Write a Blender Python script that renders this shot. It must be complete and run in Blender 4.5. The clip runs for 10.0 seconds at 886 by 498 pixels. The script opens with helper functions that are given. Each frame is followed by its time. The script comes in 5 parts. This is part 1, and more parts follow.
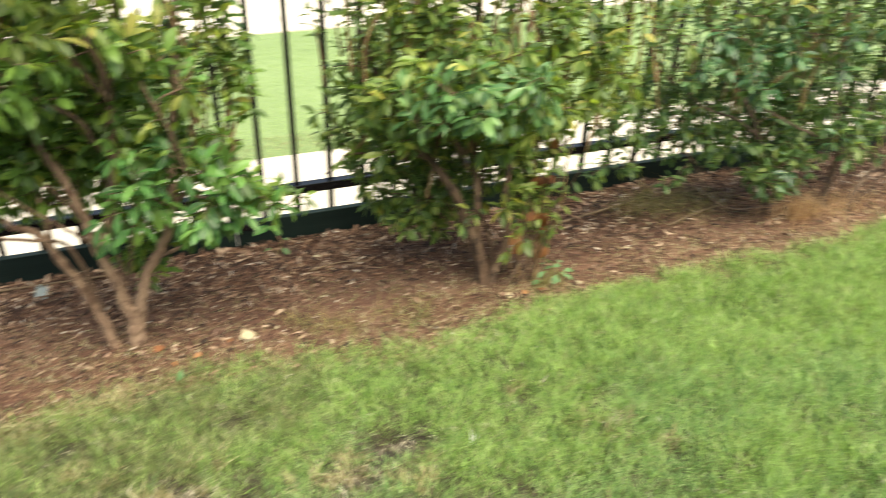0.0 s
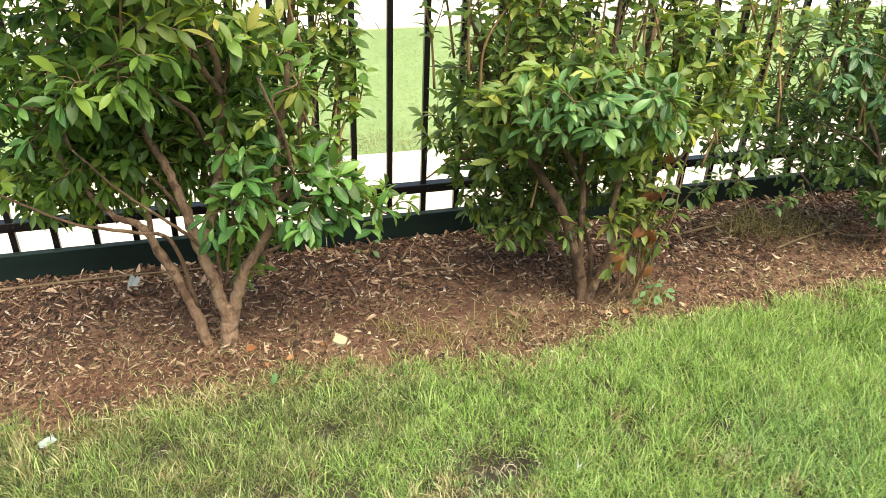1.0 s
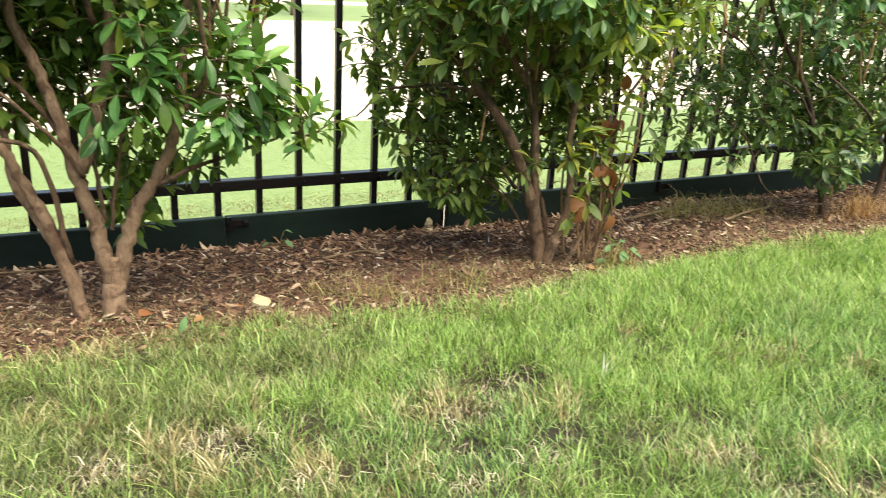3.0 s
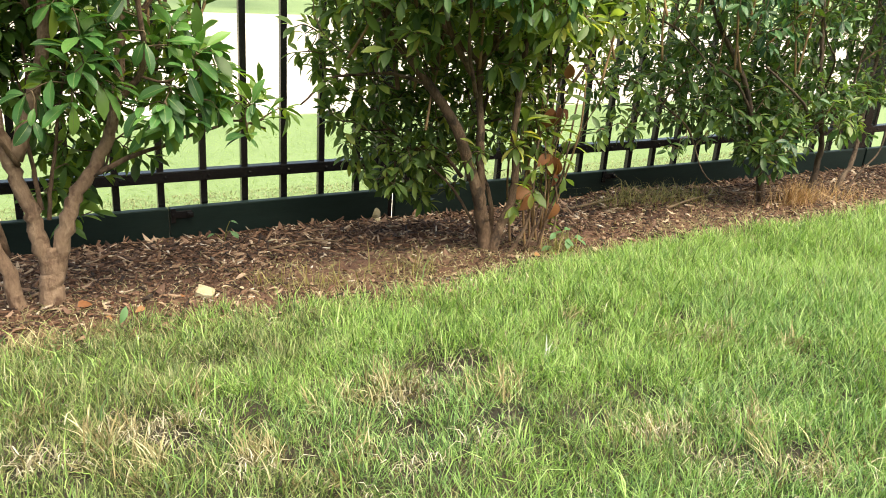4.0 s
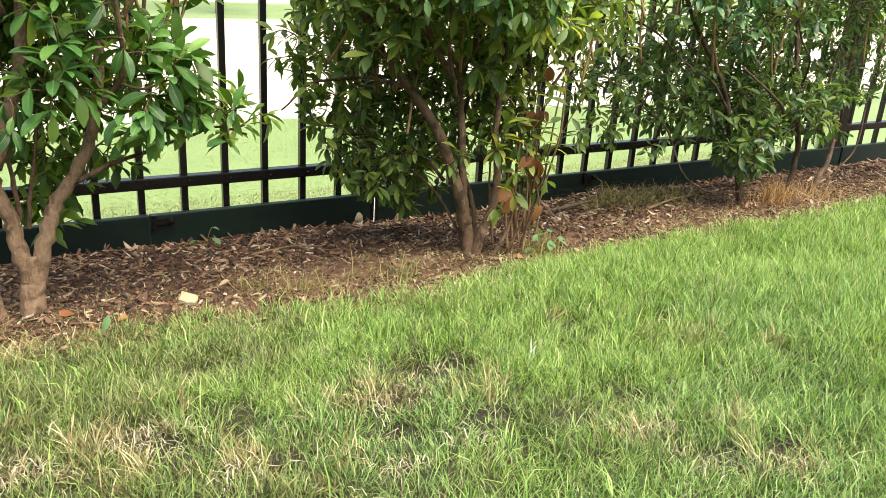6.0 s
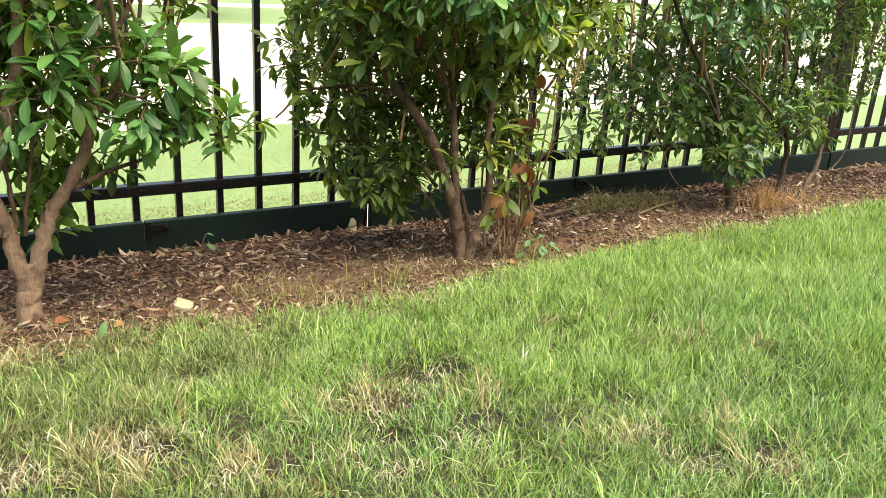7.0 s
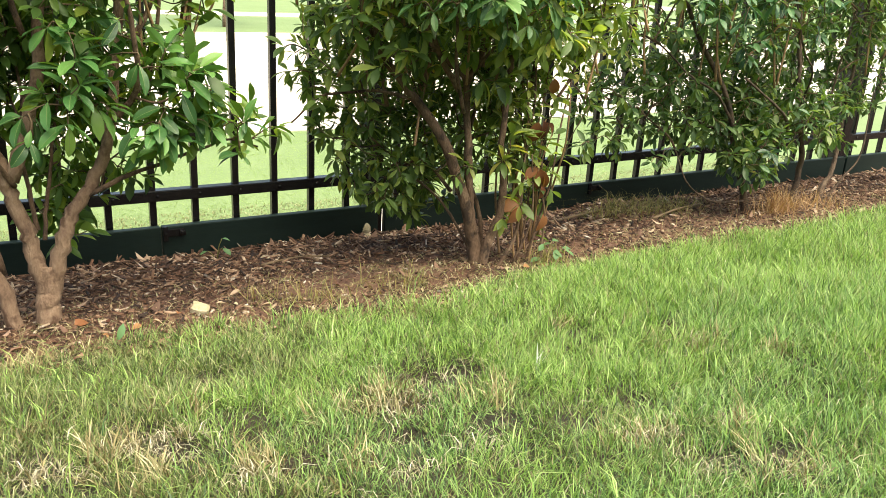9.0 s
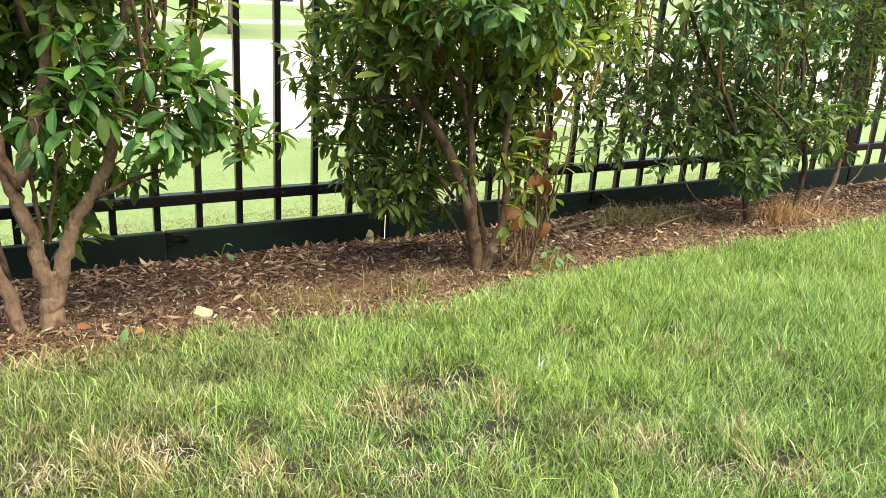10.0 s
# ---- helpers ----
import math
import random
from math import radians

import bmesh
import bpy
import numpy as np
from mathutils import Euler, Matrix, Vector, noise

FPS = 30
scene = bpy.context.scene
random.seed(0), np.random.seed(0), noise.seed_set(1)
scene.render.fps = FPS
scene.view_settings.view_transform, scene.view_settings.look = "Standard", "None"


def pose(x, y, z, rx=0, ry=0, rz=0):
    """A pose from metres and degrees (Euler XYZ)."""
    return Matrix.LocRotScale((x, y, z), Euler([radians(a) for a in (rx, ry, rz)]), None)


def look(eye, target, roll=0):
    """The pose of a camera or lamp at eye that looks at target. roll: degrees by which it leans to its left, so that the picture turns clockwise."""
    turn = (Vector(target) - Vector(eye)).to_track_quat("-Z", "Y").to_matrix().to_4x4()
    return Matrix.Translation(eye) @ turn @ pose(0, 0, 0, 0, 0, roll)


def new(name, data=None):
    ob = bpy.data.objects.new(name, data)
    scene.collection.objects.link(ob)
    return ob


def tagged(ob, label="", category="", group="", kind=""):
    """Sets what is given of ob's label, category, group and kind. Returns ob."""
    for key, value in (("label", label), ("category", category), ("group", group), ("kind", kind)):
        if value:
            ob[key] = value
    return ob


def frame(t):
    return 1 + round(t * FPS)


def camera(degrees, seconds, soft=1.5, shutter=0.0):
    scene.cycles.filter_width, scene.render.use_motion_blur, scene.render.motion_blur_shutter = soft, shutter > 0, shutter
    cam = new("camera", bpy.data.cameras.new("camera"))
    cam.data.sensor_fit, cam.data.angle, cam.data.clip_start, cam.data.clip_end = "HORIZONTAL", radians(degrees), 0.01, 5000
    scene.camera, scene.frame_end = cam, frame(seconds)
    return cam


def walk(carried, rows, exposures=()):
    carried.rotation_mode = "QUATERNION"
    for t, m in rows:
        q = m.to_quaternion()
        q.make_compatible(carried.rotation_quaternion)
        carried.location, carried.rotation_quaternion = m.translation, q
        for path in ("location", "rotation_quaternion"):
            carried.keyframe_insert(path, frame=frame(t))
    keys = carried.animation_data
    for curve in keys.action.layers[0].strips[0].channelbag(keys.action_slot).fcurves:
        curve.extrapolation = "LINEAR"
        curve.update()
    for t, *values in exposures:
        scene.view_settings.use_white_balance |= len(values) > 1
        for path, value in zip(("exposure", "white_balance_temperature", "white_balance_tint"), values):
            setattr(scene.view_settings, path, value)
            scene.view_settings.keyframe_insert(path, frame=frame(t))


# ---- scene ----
cam = camera(57.2, 10.0, soft=0.85, shutter=0.55)
PATH = [
    (0, (-0.062, -2.378, 1.366), (0.548, -0.801, 0.299), 1.8),
    (0.2, (-0.092, -2.402, 1.338), (0.416, -0.779, 0.285), 1.3),
    (0.5, (-0.138, -2.352, 1.356), (0.34, -0.731, 0.285), 2.0),
    (1, (-0.151, -2.268, 1.341), (0.332, -0.648, 0.272), 2.5),
    (1.5, (-0.273, -2.19, 1.305), (0.263, -0.572, 0.259), 3.4),
    (1.8, (-0.329, -2.11, 1.119), (0.283, -0.373, 0.339), 3.7),
    (2, (-0.299, -2.088, 0.994), (0.357, -0.304, 0.37), 3.9),
    (2.2, (-0.297, -2.098, 0.886), (0.436, -0.316, 0.353), 4.4),
    (2.5, (-0.295, -2.116, 0.767), (0.499, -0.377, 0.178), 3.2),
    (2.7, (-0.291, -2.13, 0.742), (0.514, -0.422, 0.083), 3.0),
    (3, (-0.286, -2.139, 0.711), (0.565, -0.463, 0.029), 3.4),
    (4.5, (-0.276, -2.159, 0.698), (0.693, -0.549, 0.013), 3.8),
    (5, (-0.279, -2.156, 0.697), (0.701, -0.551, 0.017), 3.6),
    (5.5, (-0.281, -2.155, 0.697), (0.702, -0.552, 0.018), 3.6),
    (7, (-0.291, -2.171, 0.711), (0.717, -0.577, 0.045), 3.7),
    (7.5, (-0.3, -2.176, 0.707), (0.702, -0.577, 0.043), 3.5),
    (8, (-0.299, -2.179, 0.705), (0.698, -0.575, 0.047), 3.4),
    (8.5, (-0.296, -2.18, 0.706), (0.692, -0.569, 0.053), 3.3),
    (9, (-0.297, -2.179, 0.706), (0.685, -0.562, 0.055), 3.3),
    (9.5, (-0.297, -2.179, 0.704), (0.68, -0.555, 0.066), 3.5),
    (10, (-0.299, -2.183, 0.705), (0.679, -0.557, 0.072), 3.6),
]
walk(cam, [(t, look(eye, target, roll)) for t, eye, target, roll in PATH], [(0, 1.3, 7500, 4), (10, 1.3, 7500, 4)])

# ---- light ----
SUN_EL, SUN_AZ = radians(65), radians(160)      # azimuth from +y, clockwise
world = bpy.data.worlds.new("sky")
scene.world = world
world.use_nodes = True
wn = world.node_tree.nodes
sky = wn.new("ShaderNodeTexSky")
sky.sky_type = "NISHITA"
sky.sun_disc = False
sky.sun_elevation, sky.sun_rotation = SUN_EL, SUN_AZ
sky.air_density, sky.dust_density, sky.ozone_density = 1.0, 3.0, 1.0
wn["Background"].inputs["Strength"].default_value = 0.15
world.node_tree.links.new(sky.outputs[0], wn["Background"].inputs["Color"])
sun = new("sun", bpy.data.lights.new("sun", "SUN"))
sun.data.energy, sun.data.angle, sun.data.color = 4.7, radians(66), (1.0, 0.94, 0.82)
sun_way = Vector((math.sin(SUN_AZ) * math.cos(SUN_EL), math.cos(SUN_AZ) * math.cos(SUN_EL), math.sin(SUN_EL)))
sun.matrix_world = look(sun_way * 60, (0, 0, 0))

# ---- materials ----


def material(name):
    m = bpy.data.materials.new(name)
    m.use_nodes = True
    return m, m.node_tree.nodes, m.node_tree.links, m.node_tree.nodes["Principled BSDF"]


def ramp(nodes, stops):
    r = nodes.new("ShaderNodeValToRGB")
    e = r.color_ramp.elements
    while len(e) < len(stops):
        e.new(0.5)
    for k, (p, c) in zip(e, stops):
        k.position, k.color = p, (*c, 1)
    return r


def noise_tex(nodes, links, scale, detail=5.0, rough=0.6, stretch=None, coords="Object"):
    tc = nodes.new("ShaderNodeTexCoord")
    n = nodes.new("ShaderNodeTexNoise")
    n.inputs["Scale"].default_value, n.inputs["Detail"].default_value, n.inputs["Roughness"].default_value = scale, detail, rough
    if stretch:
        mp = nodes.new("ShaderNodeMapping")
        mp.inputs["Scale"].default_value = stretch
        links.new(tc.outputs[coords], mp.inputs["Vector"])
        links.new(mp.outputs[0], n.inputs["Vector"])
    else:
        links.new(tc.outputs[coords], n.inputs["Vector"])
    return n


def add_bump(nodes, links, bsdf, tex, strength, distance):
    b = nodes.new("ShaderNodeBump")
    b.inputs["Strength"].default_value, b.inputs["Distance"].default_value = strength, distance
    links.new(tex.outputs[0], b.inputs["Height"])
    links.new(b.outputs[0], bsdf.inputs["Normal"])


def mottled(name, stops, scale, rough=0.85, bump=0.4, depth=0.01, stretch=None, metal=0.0, fine=None):
    """A surface whose colour wanders between the stops, with grain in its relief."""
    m, n, l, b = material(name)
    a = noise_tex(n, l, scale, 4, 0.6, stretch)
    f = noise_tex(n, l, fine or scale * 14, 6, 0.7, stretch)
    mix = n.new("ShaderNodeMix")
    mix.inputs["Factor"].default_value = 0.45
    l.new(a.outputs[0], mix.inputs["A"])
    l.new(f.outputs[0], mix.inputs["B"])
    r = ramp(n, stops)
    l.new(mix.outputs["Result"], r.inputs[0])
    l.new(r.outputs[0], b.inputs["Base Color"])
    b.inputs["Roughness"].default_value, b.inputs["Metallic"].default_value = rough, metal
    add_bump(n, l, b, f, bump, depth)
    return m


def island_colour(name, stops, rough=0.6, translucent=0.0, by_object=False, spread=0.0, patch=0.0, glow=(2.2, 2.2, 0.9), shine=0.36):
    """Colour picked piece by piece (joined pieces by island, single ones by object), with thin-leaf translucency."""
    m, n, l, b = material(name)
    if by_object:
        g = n.new("ShaderNodeObjectInfo")
        source = g.outputs["Random"]
    else:
        g = n.new("ShaderNodeNewGeometry")
        source = g.outputs["Random Per Island"]
    r = ramp(n, stops)
    tex = noise_tex(n, l, 60, 4, 0.6)
    add = n.new("ShaderNodeMath")
    add.operation = "MULTIPLY_ADD"
    l.new(tex.outputs[0], add.inputs[0])
    add.inputs[1].default_value = spread
    l.new(source, add.inputs[2])
    sub = n.new("ShaderNodeMath")
    sub.operation = "SUBTRACT"
    l.new(add.outputs[0], sub.inputs[0])
    sub.inputs[1].default_value = spread * 0.62
    last = sub
    if patch:
        broad = noise_tex(n, l, 15, 4, 0.65)
        last = n.new("ShaderNodeMath")
        last.operation = "MULTIPLY_ADD"
        l.new(broad.outputs[0], last.inputs[0])
        last.inputs[1].default_value = patch
        l.new(sub.outputs[0], last.inputs[2])
        off = n.new("ShaderNodeMath")
        off.operation = "SUBTRACT"
        l.new(last.outputs[0], off.inputs[0])
        off.inputs[1].default_value = patch / 2
        last = off
    l.new(last.outputs[0], r.inputs[0])
    l.new(r.outputs[0], b.inputs["Base Color"])
    b.inputs["Roughness"].default_value = rough
    b.inputs["Specular IOR Level"].default_value = shine
    add_bump(n, l, b, tex, 0.25, 0.002)
    if translucent:
        t = n.new("ShaderNodeBsdfTranslucent")
        warm = n.new("ShaderNodeMix")
        warm.data_type = "RGBA"
        warm.blend_type = "MULTIPLY"
        warm.inputs["Factor"].default_value = 1.0
        l.new(r.outputs[0], warm.inputs["A"])
        warm.inputs["B"].default_value = (*glow, 1)
        l.new(warm.outputs["Result"], t.inputs["Color"])
        mx = n.new("ShaderNodeMixShader")
        mx.inputs[0].default_value = translucent
        l.new(b.outputs[0], mx.inputs[1])
        l.new(t.outputs[0], mx.inputs[2])
        l.new(mx.outputs[0], n["Material Output"].inputs["Surface"])
    return m


LEAF_STOPS = [(0.0, (0.036, 0.072, 0.02)), (0.35, (0.07, 0.134, 0.033)), (0.7, (0.116, 0.198, 0.045)), (0.92, (0.18, 0.25, 0.055)), (0.985, (0.21, 0.26, 0.05)), (1.0, (0.3, 0.24, 0.05))]


def leaf_pair(tint, warm):
    """The two leaf materials of one shrub, for joined and for single leaves, the single ones tinted blue-green for sky
    sheen.
    """
    stops = [(p if p in (0.0, 1.0) else p - warm, tuple(v * t for v, t in zip(c, tint))) for p, c in LEAF_STOPS]
    return island_colour("leaf", stops, 0.42, 0.36, spread=0.2, shine=0.34), island_colour("leaf_single_sheen", [(p, (c[0] * 0.66, c[1] * 0.92, c[2] * 1.15)) for p, c in stops], 0.36, 0.22, by_object=True, spread=0.2, shine=0.42)


midrib_mat = mottled("midrib", [(0.3, (0.1, 0.16, 0.05)), (0.7, (0.17, 0.22, 0.08))], 30, 0.5, 0.1, 0.001)
young_leaf_mat = island_colour("young_leaf", [(0, (0.07, 0.115, 0.032)), (0.4, (0.13, 0.19, 0.052)), (0.8, (0.215, 0.265, 0.08)), (1, (0.36, 0.33, 0.11))], 0.42, 0.46, spread=0.2, shine=0.34)
dead_leaf_mat = island_colour("dead_leaf", [(0, (0.09, 0.05, 0.036)), (0.4, (0.17, 0.1, 0.072)), (0.7, (0.27, 0.175, 0.13)), (1, (0.42, 0.33, 0.25))], 0.7, 0.12, spread=0.3)
rust_leaf_mat = island_colour("rust_leaf", [(0, (0.085, 0.03, 0.018)), (0.35, (0.15, 0.055, 0.026)), (0.7, (0.21, 0.088, 0.038)), (1, (0.28, 0.15, 0.07))], 0.55, 0.25, by_object=True, spread=0.6)
bleached_mat = island_colour("bleached_thatch", [(0, (0.08, 0.066, 0.042)), (0.4, (0.23, 0.205, 0.145)), (0.75, (0.34, 0.315, 0.245)), (1, (0.48, 0.46, 0.38))], 0.7, 0.15, patch=0.5)
BLADE_GLOW = (1.6, 1.75, 1.0)
# olive grass, its colour also darkened to stand in for shade on the left
olive_shade_grass_mat = island_colour("olive_shade_grass", [(0, (0.028, 0.046, 0.015)), (0.25, (0.062, 0.096, 0.028)), (0.6, (0.122, 0.17, 0.052)), (0.88, (0.185, 0.23, 0.082)), (1, (0.27, 0.285, 0.145))], 0.45, 0.2, patch=0.6, glow=BLADE_GLOW)
grass_mat = island_colour("grass", [(0, (0.03, 0.07, 0.02)), (0.25, (0.098, 0.184, 0.05)), (0.6, (0.19, 0.315, 0.076)), (0.88, (0.265, 0.39, 0.118)), (1, (0.33, 0.42, 0.18))], 0.45, 0.3, patch=0.8, glow=BLADE_GLOW)
cool_grass_mat = island_colour("cool_grass", [(0, (0.02, 0.055, 0.022)), (0.25, (0.084, 0.165, 0.053)), (0.6, (0.165, 0.295, 0.092)), (0.88, (0.242, 0.37, 0.13)), (1, (0.37, 0.46, 0.23))], 0.42, 0.28, patch=0.8, glow=BLADE_GLOW)
dry_grass_mat = island_colour("dry_grass", [(0, (0.062, 0.05, 0.025)), (0.3, (0.125, 0.112, 0.05)), (0.7, (0.205, 0.192, 0.09)), (1, (0.36, 0.35, 0.22))], 0.65, 0.15, patch=0.5, glow=BLADE_GLOW)
straw_mat = island_colour("straw", [(0, (0.075, 0.055, 0.025)), (0.3, (0.165, 0.135, 0.062)), (0.65, (0.28, 0.245, 0.125)), (1, (0.48, 0.45, 0.29))], 0.65, 0.15, patch=0.4, glow=(1.3, 1.3, 1.0))
rust_grass_mat = island_colour("rust_grass", [(0, (0.15, 0.075, 0.04)), (0.5, (0.28, 0.165, 0.09)), (1, (0.42, 0.31, 0.19))], 0.75, 0.2)
weed_mat = island_colour("weed", [(0, (0.09, 0.1, 0.03)), (0.6, (0.17, 0.16, 0.06)), (1, (0.3, 0.25, 0.12))], 0.65, 0.25)
weed_leaf_mat = island_colour("weed_leaf", [(0, (0.08, 0.17, 0.07)), (1, (0.1, 0.2, 0.09))], 0.5, 0.3, by_object=True)
stalk_mat = island_colour("stalk", [(0, (0.04, 0.02, 0.013)), (0.5, (0.11, 0.06, 0.037)), (0.85, (0.22, 0.145, 0.09)), (1, (0.4, 0.31, 0.2))], 0.8)
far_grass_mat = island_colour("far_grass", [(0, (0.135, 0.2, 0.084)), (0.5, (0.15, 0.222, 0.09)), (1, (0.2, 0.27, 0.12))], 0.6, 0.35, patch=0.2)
chip_mat = island_colour("bark_chip", [(0, (0.022, 0.013, 0.01)), (0.35, (0.052, 0.025, 0.016)), (0.62, (0.116, 0.06, 0.038)), (0.8, (0.205, 0.13, 0.088)), (0.92, (0.32, 0.24, 0.175)), (1, (0.46, 0.41, 0.36))], 0.9, spread=0.45, patch=0.45)
soil_mat = mottled("soil", [(0.3, (0.045, 0.021, 0.013)), (0.5, (0.11, 0.051, 0.032)), (0.68, (0.235, 0.15, 0.098))], 6, 0.95, 0.8, 0.012, fine=90)
# lawn soil, darkened beyond its own brown to paint the shade between tufts
shaded_turf_mat = mottled("shaded_turf_soil", [(0.3, (0.015, 0.012, 0.007)), (0.5, (0.036, 0.028, 0.016)), (0.7, (0.085, 0.066, 0.038))], 9, 0.95, 1.0, 0.02, fine=120)
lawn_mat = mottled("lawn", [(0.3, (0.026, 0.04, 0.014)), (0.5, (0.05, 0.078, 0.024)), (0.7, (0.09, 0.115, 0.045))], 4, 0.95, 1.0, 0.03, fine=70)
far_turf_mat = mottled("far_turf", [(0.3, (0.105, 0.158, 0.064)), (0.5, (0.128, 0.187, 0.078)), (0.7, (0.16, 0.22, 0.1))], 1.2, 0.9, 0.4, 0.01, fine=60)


def bark(name, stops, scar):
    """Fine ridged bark with dark scars and knots."""
    m = mottled(name, stops, 16, 0.88, 0.9, 0.006, stretch=(1, 1, 0.45), fine=150)
    n, l = m.node_tree.nodes, m.node_tree.links
    b = n["Principled BSDF"]
    tone = b.inputs["Base Color"].links[0].from_socket
    blot = noise_tex(n, l, 34, 3, 0.55, (1, 1, 0.8))
    cut = ramp(n, [(0.54, (0, 0, 0)), (0.64, (1, 1, 1))])
    l.new(blot.outputs[0], cut.inputs[0])
    mix = n.new("ShaderNodeMix")
    mix.data_type = "RGBA"
    l.new(cut.outputs[0], mix.inputs["Factor"])
    l.new(tone, mix.inputs["A"])
    mix.inputs["B"].default_value = (*scar, 1)
    l.new(mix.outputs["Result"], b.inputs["Base Color"])
    return m


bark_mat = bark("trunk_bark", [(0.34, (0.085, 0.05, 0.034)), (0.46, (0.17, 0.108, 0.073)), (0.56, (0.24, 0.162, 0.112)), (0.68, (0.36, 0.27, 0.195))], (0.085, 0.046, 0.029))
# darker copy of the trunk bark, painting in the shade within the crowns
shaded_limb_mat = bark("shaded_limb_bark", [(0.34, (0.042, 0.024, 0.015)), (0.46, (0.092, 0.054, 0.034)), (0.56, (0.138, 0.086, 0.056)), (0.68, (0.22, 0.155, 0.105))], (0.04, 0.024, 0.016))
# darkened further, for the shade on the limbs of the last two shrubs
deep_shade_limb_mat = bark("deep_shade_limb_bark", [(0.34, (0.026, 0.017, 0.012)), (0.46, (0.06, 0.038, 0.026)), (0.56, (0.095, 0.063, 0.044)), (0.68, (0.165, 0.12, 0.088))], (0.03, 0.019, 0.014))
twig_mat = mottled("twig", [(0.3, (0.05, 0.035, 0.02)), (0.55, (0.12, 0.08, 0.045)), (0.75, (0.2, 0.15, 0.09))], 20, 0.75, 0.3, 0.002)
shoot_mat = mottled("shoot_bark", [(0.3, (0.13, 0.075, 0.035)), (0.55, (0.25, 0.15, 0.075)), (0.75, (0.36, 0.25, 0.14))], 20, 0.7, 0.3, 0.002)
paint_mat = mottled("black_paint", [(0.3, (0.004, 0.004, 0.005)), (0.7, (0.012, 0.012, 0.014))], 25, 0.26, 0.1, 0.001)
board_mat = mottled("green_board", [(0.3, (0.0055, 0.012, 0.0115)), (0.6, (0.01, 0.021, 0.0195)), (0.8, (0.026, 0.038, 0.034))], 9, 0.5, 0.2, 0.002, stretch=(0.3, 1, 2))
board_mat.node_tree.nodes["Principled BSDF"].inputs["Specular IOR Level"].default_value = 0.22
paint_mat.node_tree.nodes["Principled BSDF"].inputs["Specular IOR Level"].default_value = 0.4
concrete_mat = mottled("concrete", [(0.3, (0.38, 0.35, 0.3)), (0.55, (0.49, 0.455, 0.4)), (0.75, (0.56, 0.53, 0.47))], 1.5, 0.9, 0.25, 0.004, fine=70)
stone_mat = mottled("pale_stone", [(0.3, (0.2, 0.15, 0.075)), (0.5, (0.33, 0.285, 0.19)), (0.7, (0.46, 0.42, 0.34))], 28, 0.8, 0.5, 0.003)
limestone_mat = mottled("limestone", [(0.3, (0.34, 0.32, 0.26)), (0.5, (0.5, 0.48, 0.41)), (0.7, (0.62, 0.6, 0.53))], 5, 0.9, 0.6, 0.012, fine=50)
paper_mat = mottled("white_litter", [(0.3, (0.17, 0.215, 0.23)), (0.7, (0.3, 0.35, 0.37))], 40, 0.6, 0.3, 0.002)
brick_wall_mat = mottled("beige_render", [(0.3, (0.42, 0.36, 0.29)), (0.7, (0.55, 0.49, 0.41))], 2, 0.9, 0.3, 0.01)
roof_mat = mottled("roof_shingle", [(0.3, (0.07, 0.065, 0.06)), (0.7, (0.14, 0.13, 0.12))], 3, 0.9, 0.5, 0.02)
trim_mat = mottled("white_trim", [(0.3, (0.72, 0.72, 0.7)), (0.7, (0.82, 0.82, 0.8))], 4, 0.5, 0.05, 0.002)
m, n_, l_, window_mat = material("window_glass")
window_mat.inputs["Base Color"].default_value, window_mat.inputs["Roughness"].default_value = (0.02, 0.025, 0.03, 1), 0.06
window_mat = m
car_mat = mottled("silver_paint", [(0.3, (0.5, 0.53, 0.56)), (0.7, (0.56, 0.59, 0.62))], 3, 0.25, 0.02, 0.001)
tyre_mat = mottled("tyre_rubber", [(0.3, (0.012, 0.012, 0.012)), (0.7, (0.03, 0.03, 0.03))], 12, 0.85, 0.3, 0.004)
cabinet_mat = mottled("grey_green_paint", [(0.3, (0.3, 0.38, 0.36)), (0.7, (0.38, 0.46, 0.44))], 4, 0.5, 0.1, 0.002)

# ---- mesh helpers ----


def raw_mesh(name, co, tris, mat, smooth=False):
    """A mesh from arrays of places and triangles."""
    co, tris = np.asarray(co, np.float32).reshape(-1, 3), np.asarray(tris, np.int32).reshape(-1, 3)
    me = bpy.data.meshes.new(name)
    me.vertices.add(len(co))
    me.vertices.foreach_set("co", co.ravel())
    me.loops.add(tris.size)
    me.loops.foreach_set("vertex_index", tris.ravel())
    me.polygons.add(len(tris))
    me.polygons.foreach_set("loop_start", np.arange(0, tris.size, 3, dtype=np.int32))
    if smooth:
        me.polygons.foreach_set("use_smooth", np.ones(len(tris), bool))
    me.update(calc_edges=True)
    me.materials.append(mat)
    return me


def part(name, bm, mat, parent=None, label=""):
    """Links a bmesh as one object, under a thing or a part."""
    me = bpy.data.meshes.new(name)
    bm.to_mesh(me)
    bm.free()
    me.materials.append(mat)
    ob = new(name, me)
    ob.parent = parent
    return tagged(ob, label)


def piece(name, me, parent=None, m=None, label=""):
    ob = new(name, me)
    ob.parent = parent
    if m is not None:
        ob.matrix_basis = m
    return tagged(ob, label)


def thing(name, place, label, category, group="", kind=""):
    ob = new(name)
    ob.location = place
    ob.empty_display_size = 0.05
    return tagged(ob, label, category, group, kind)


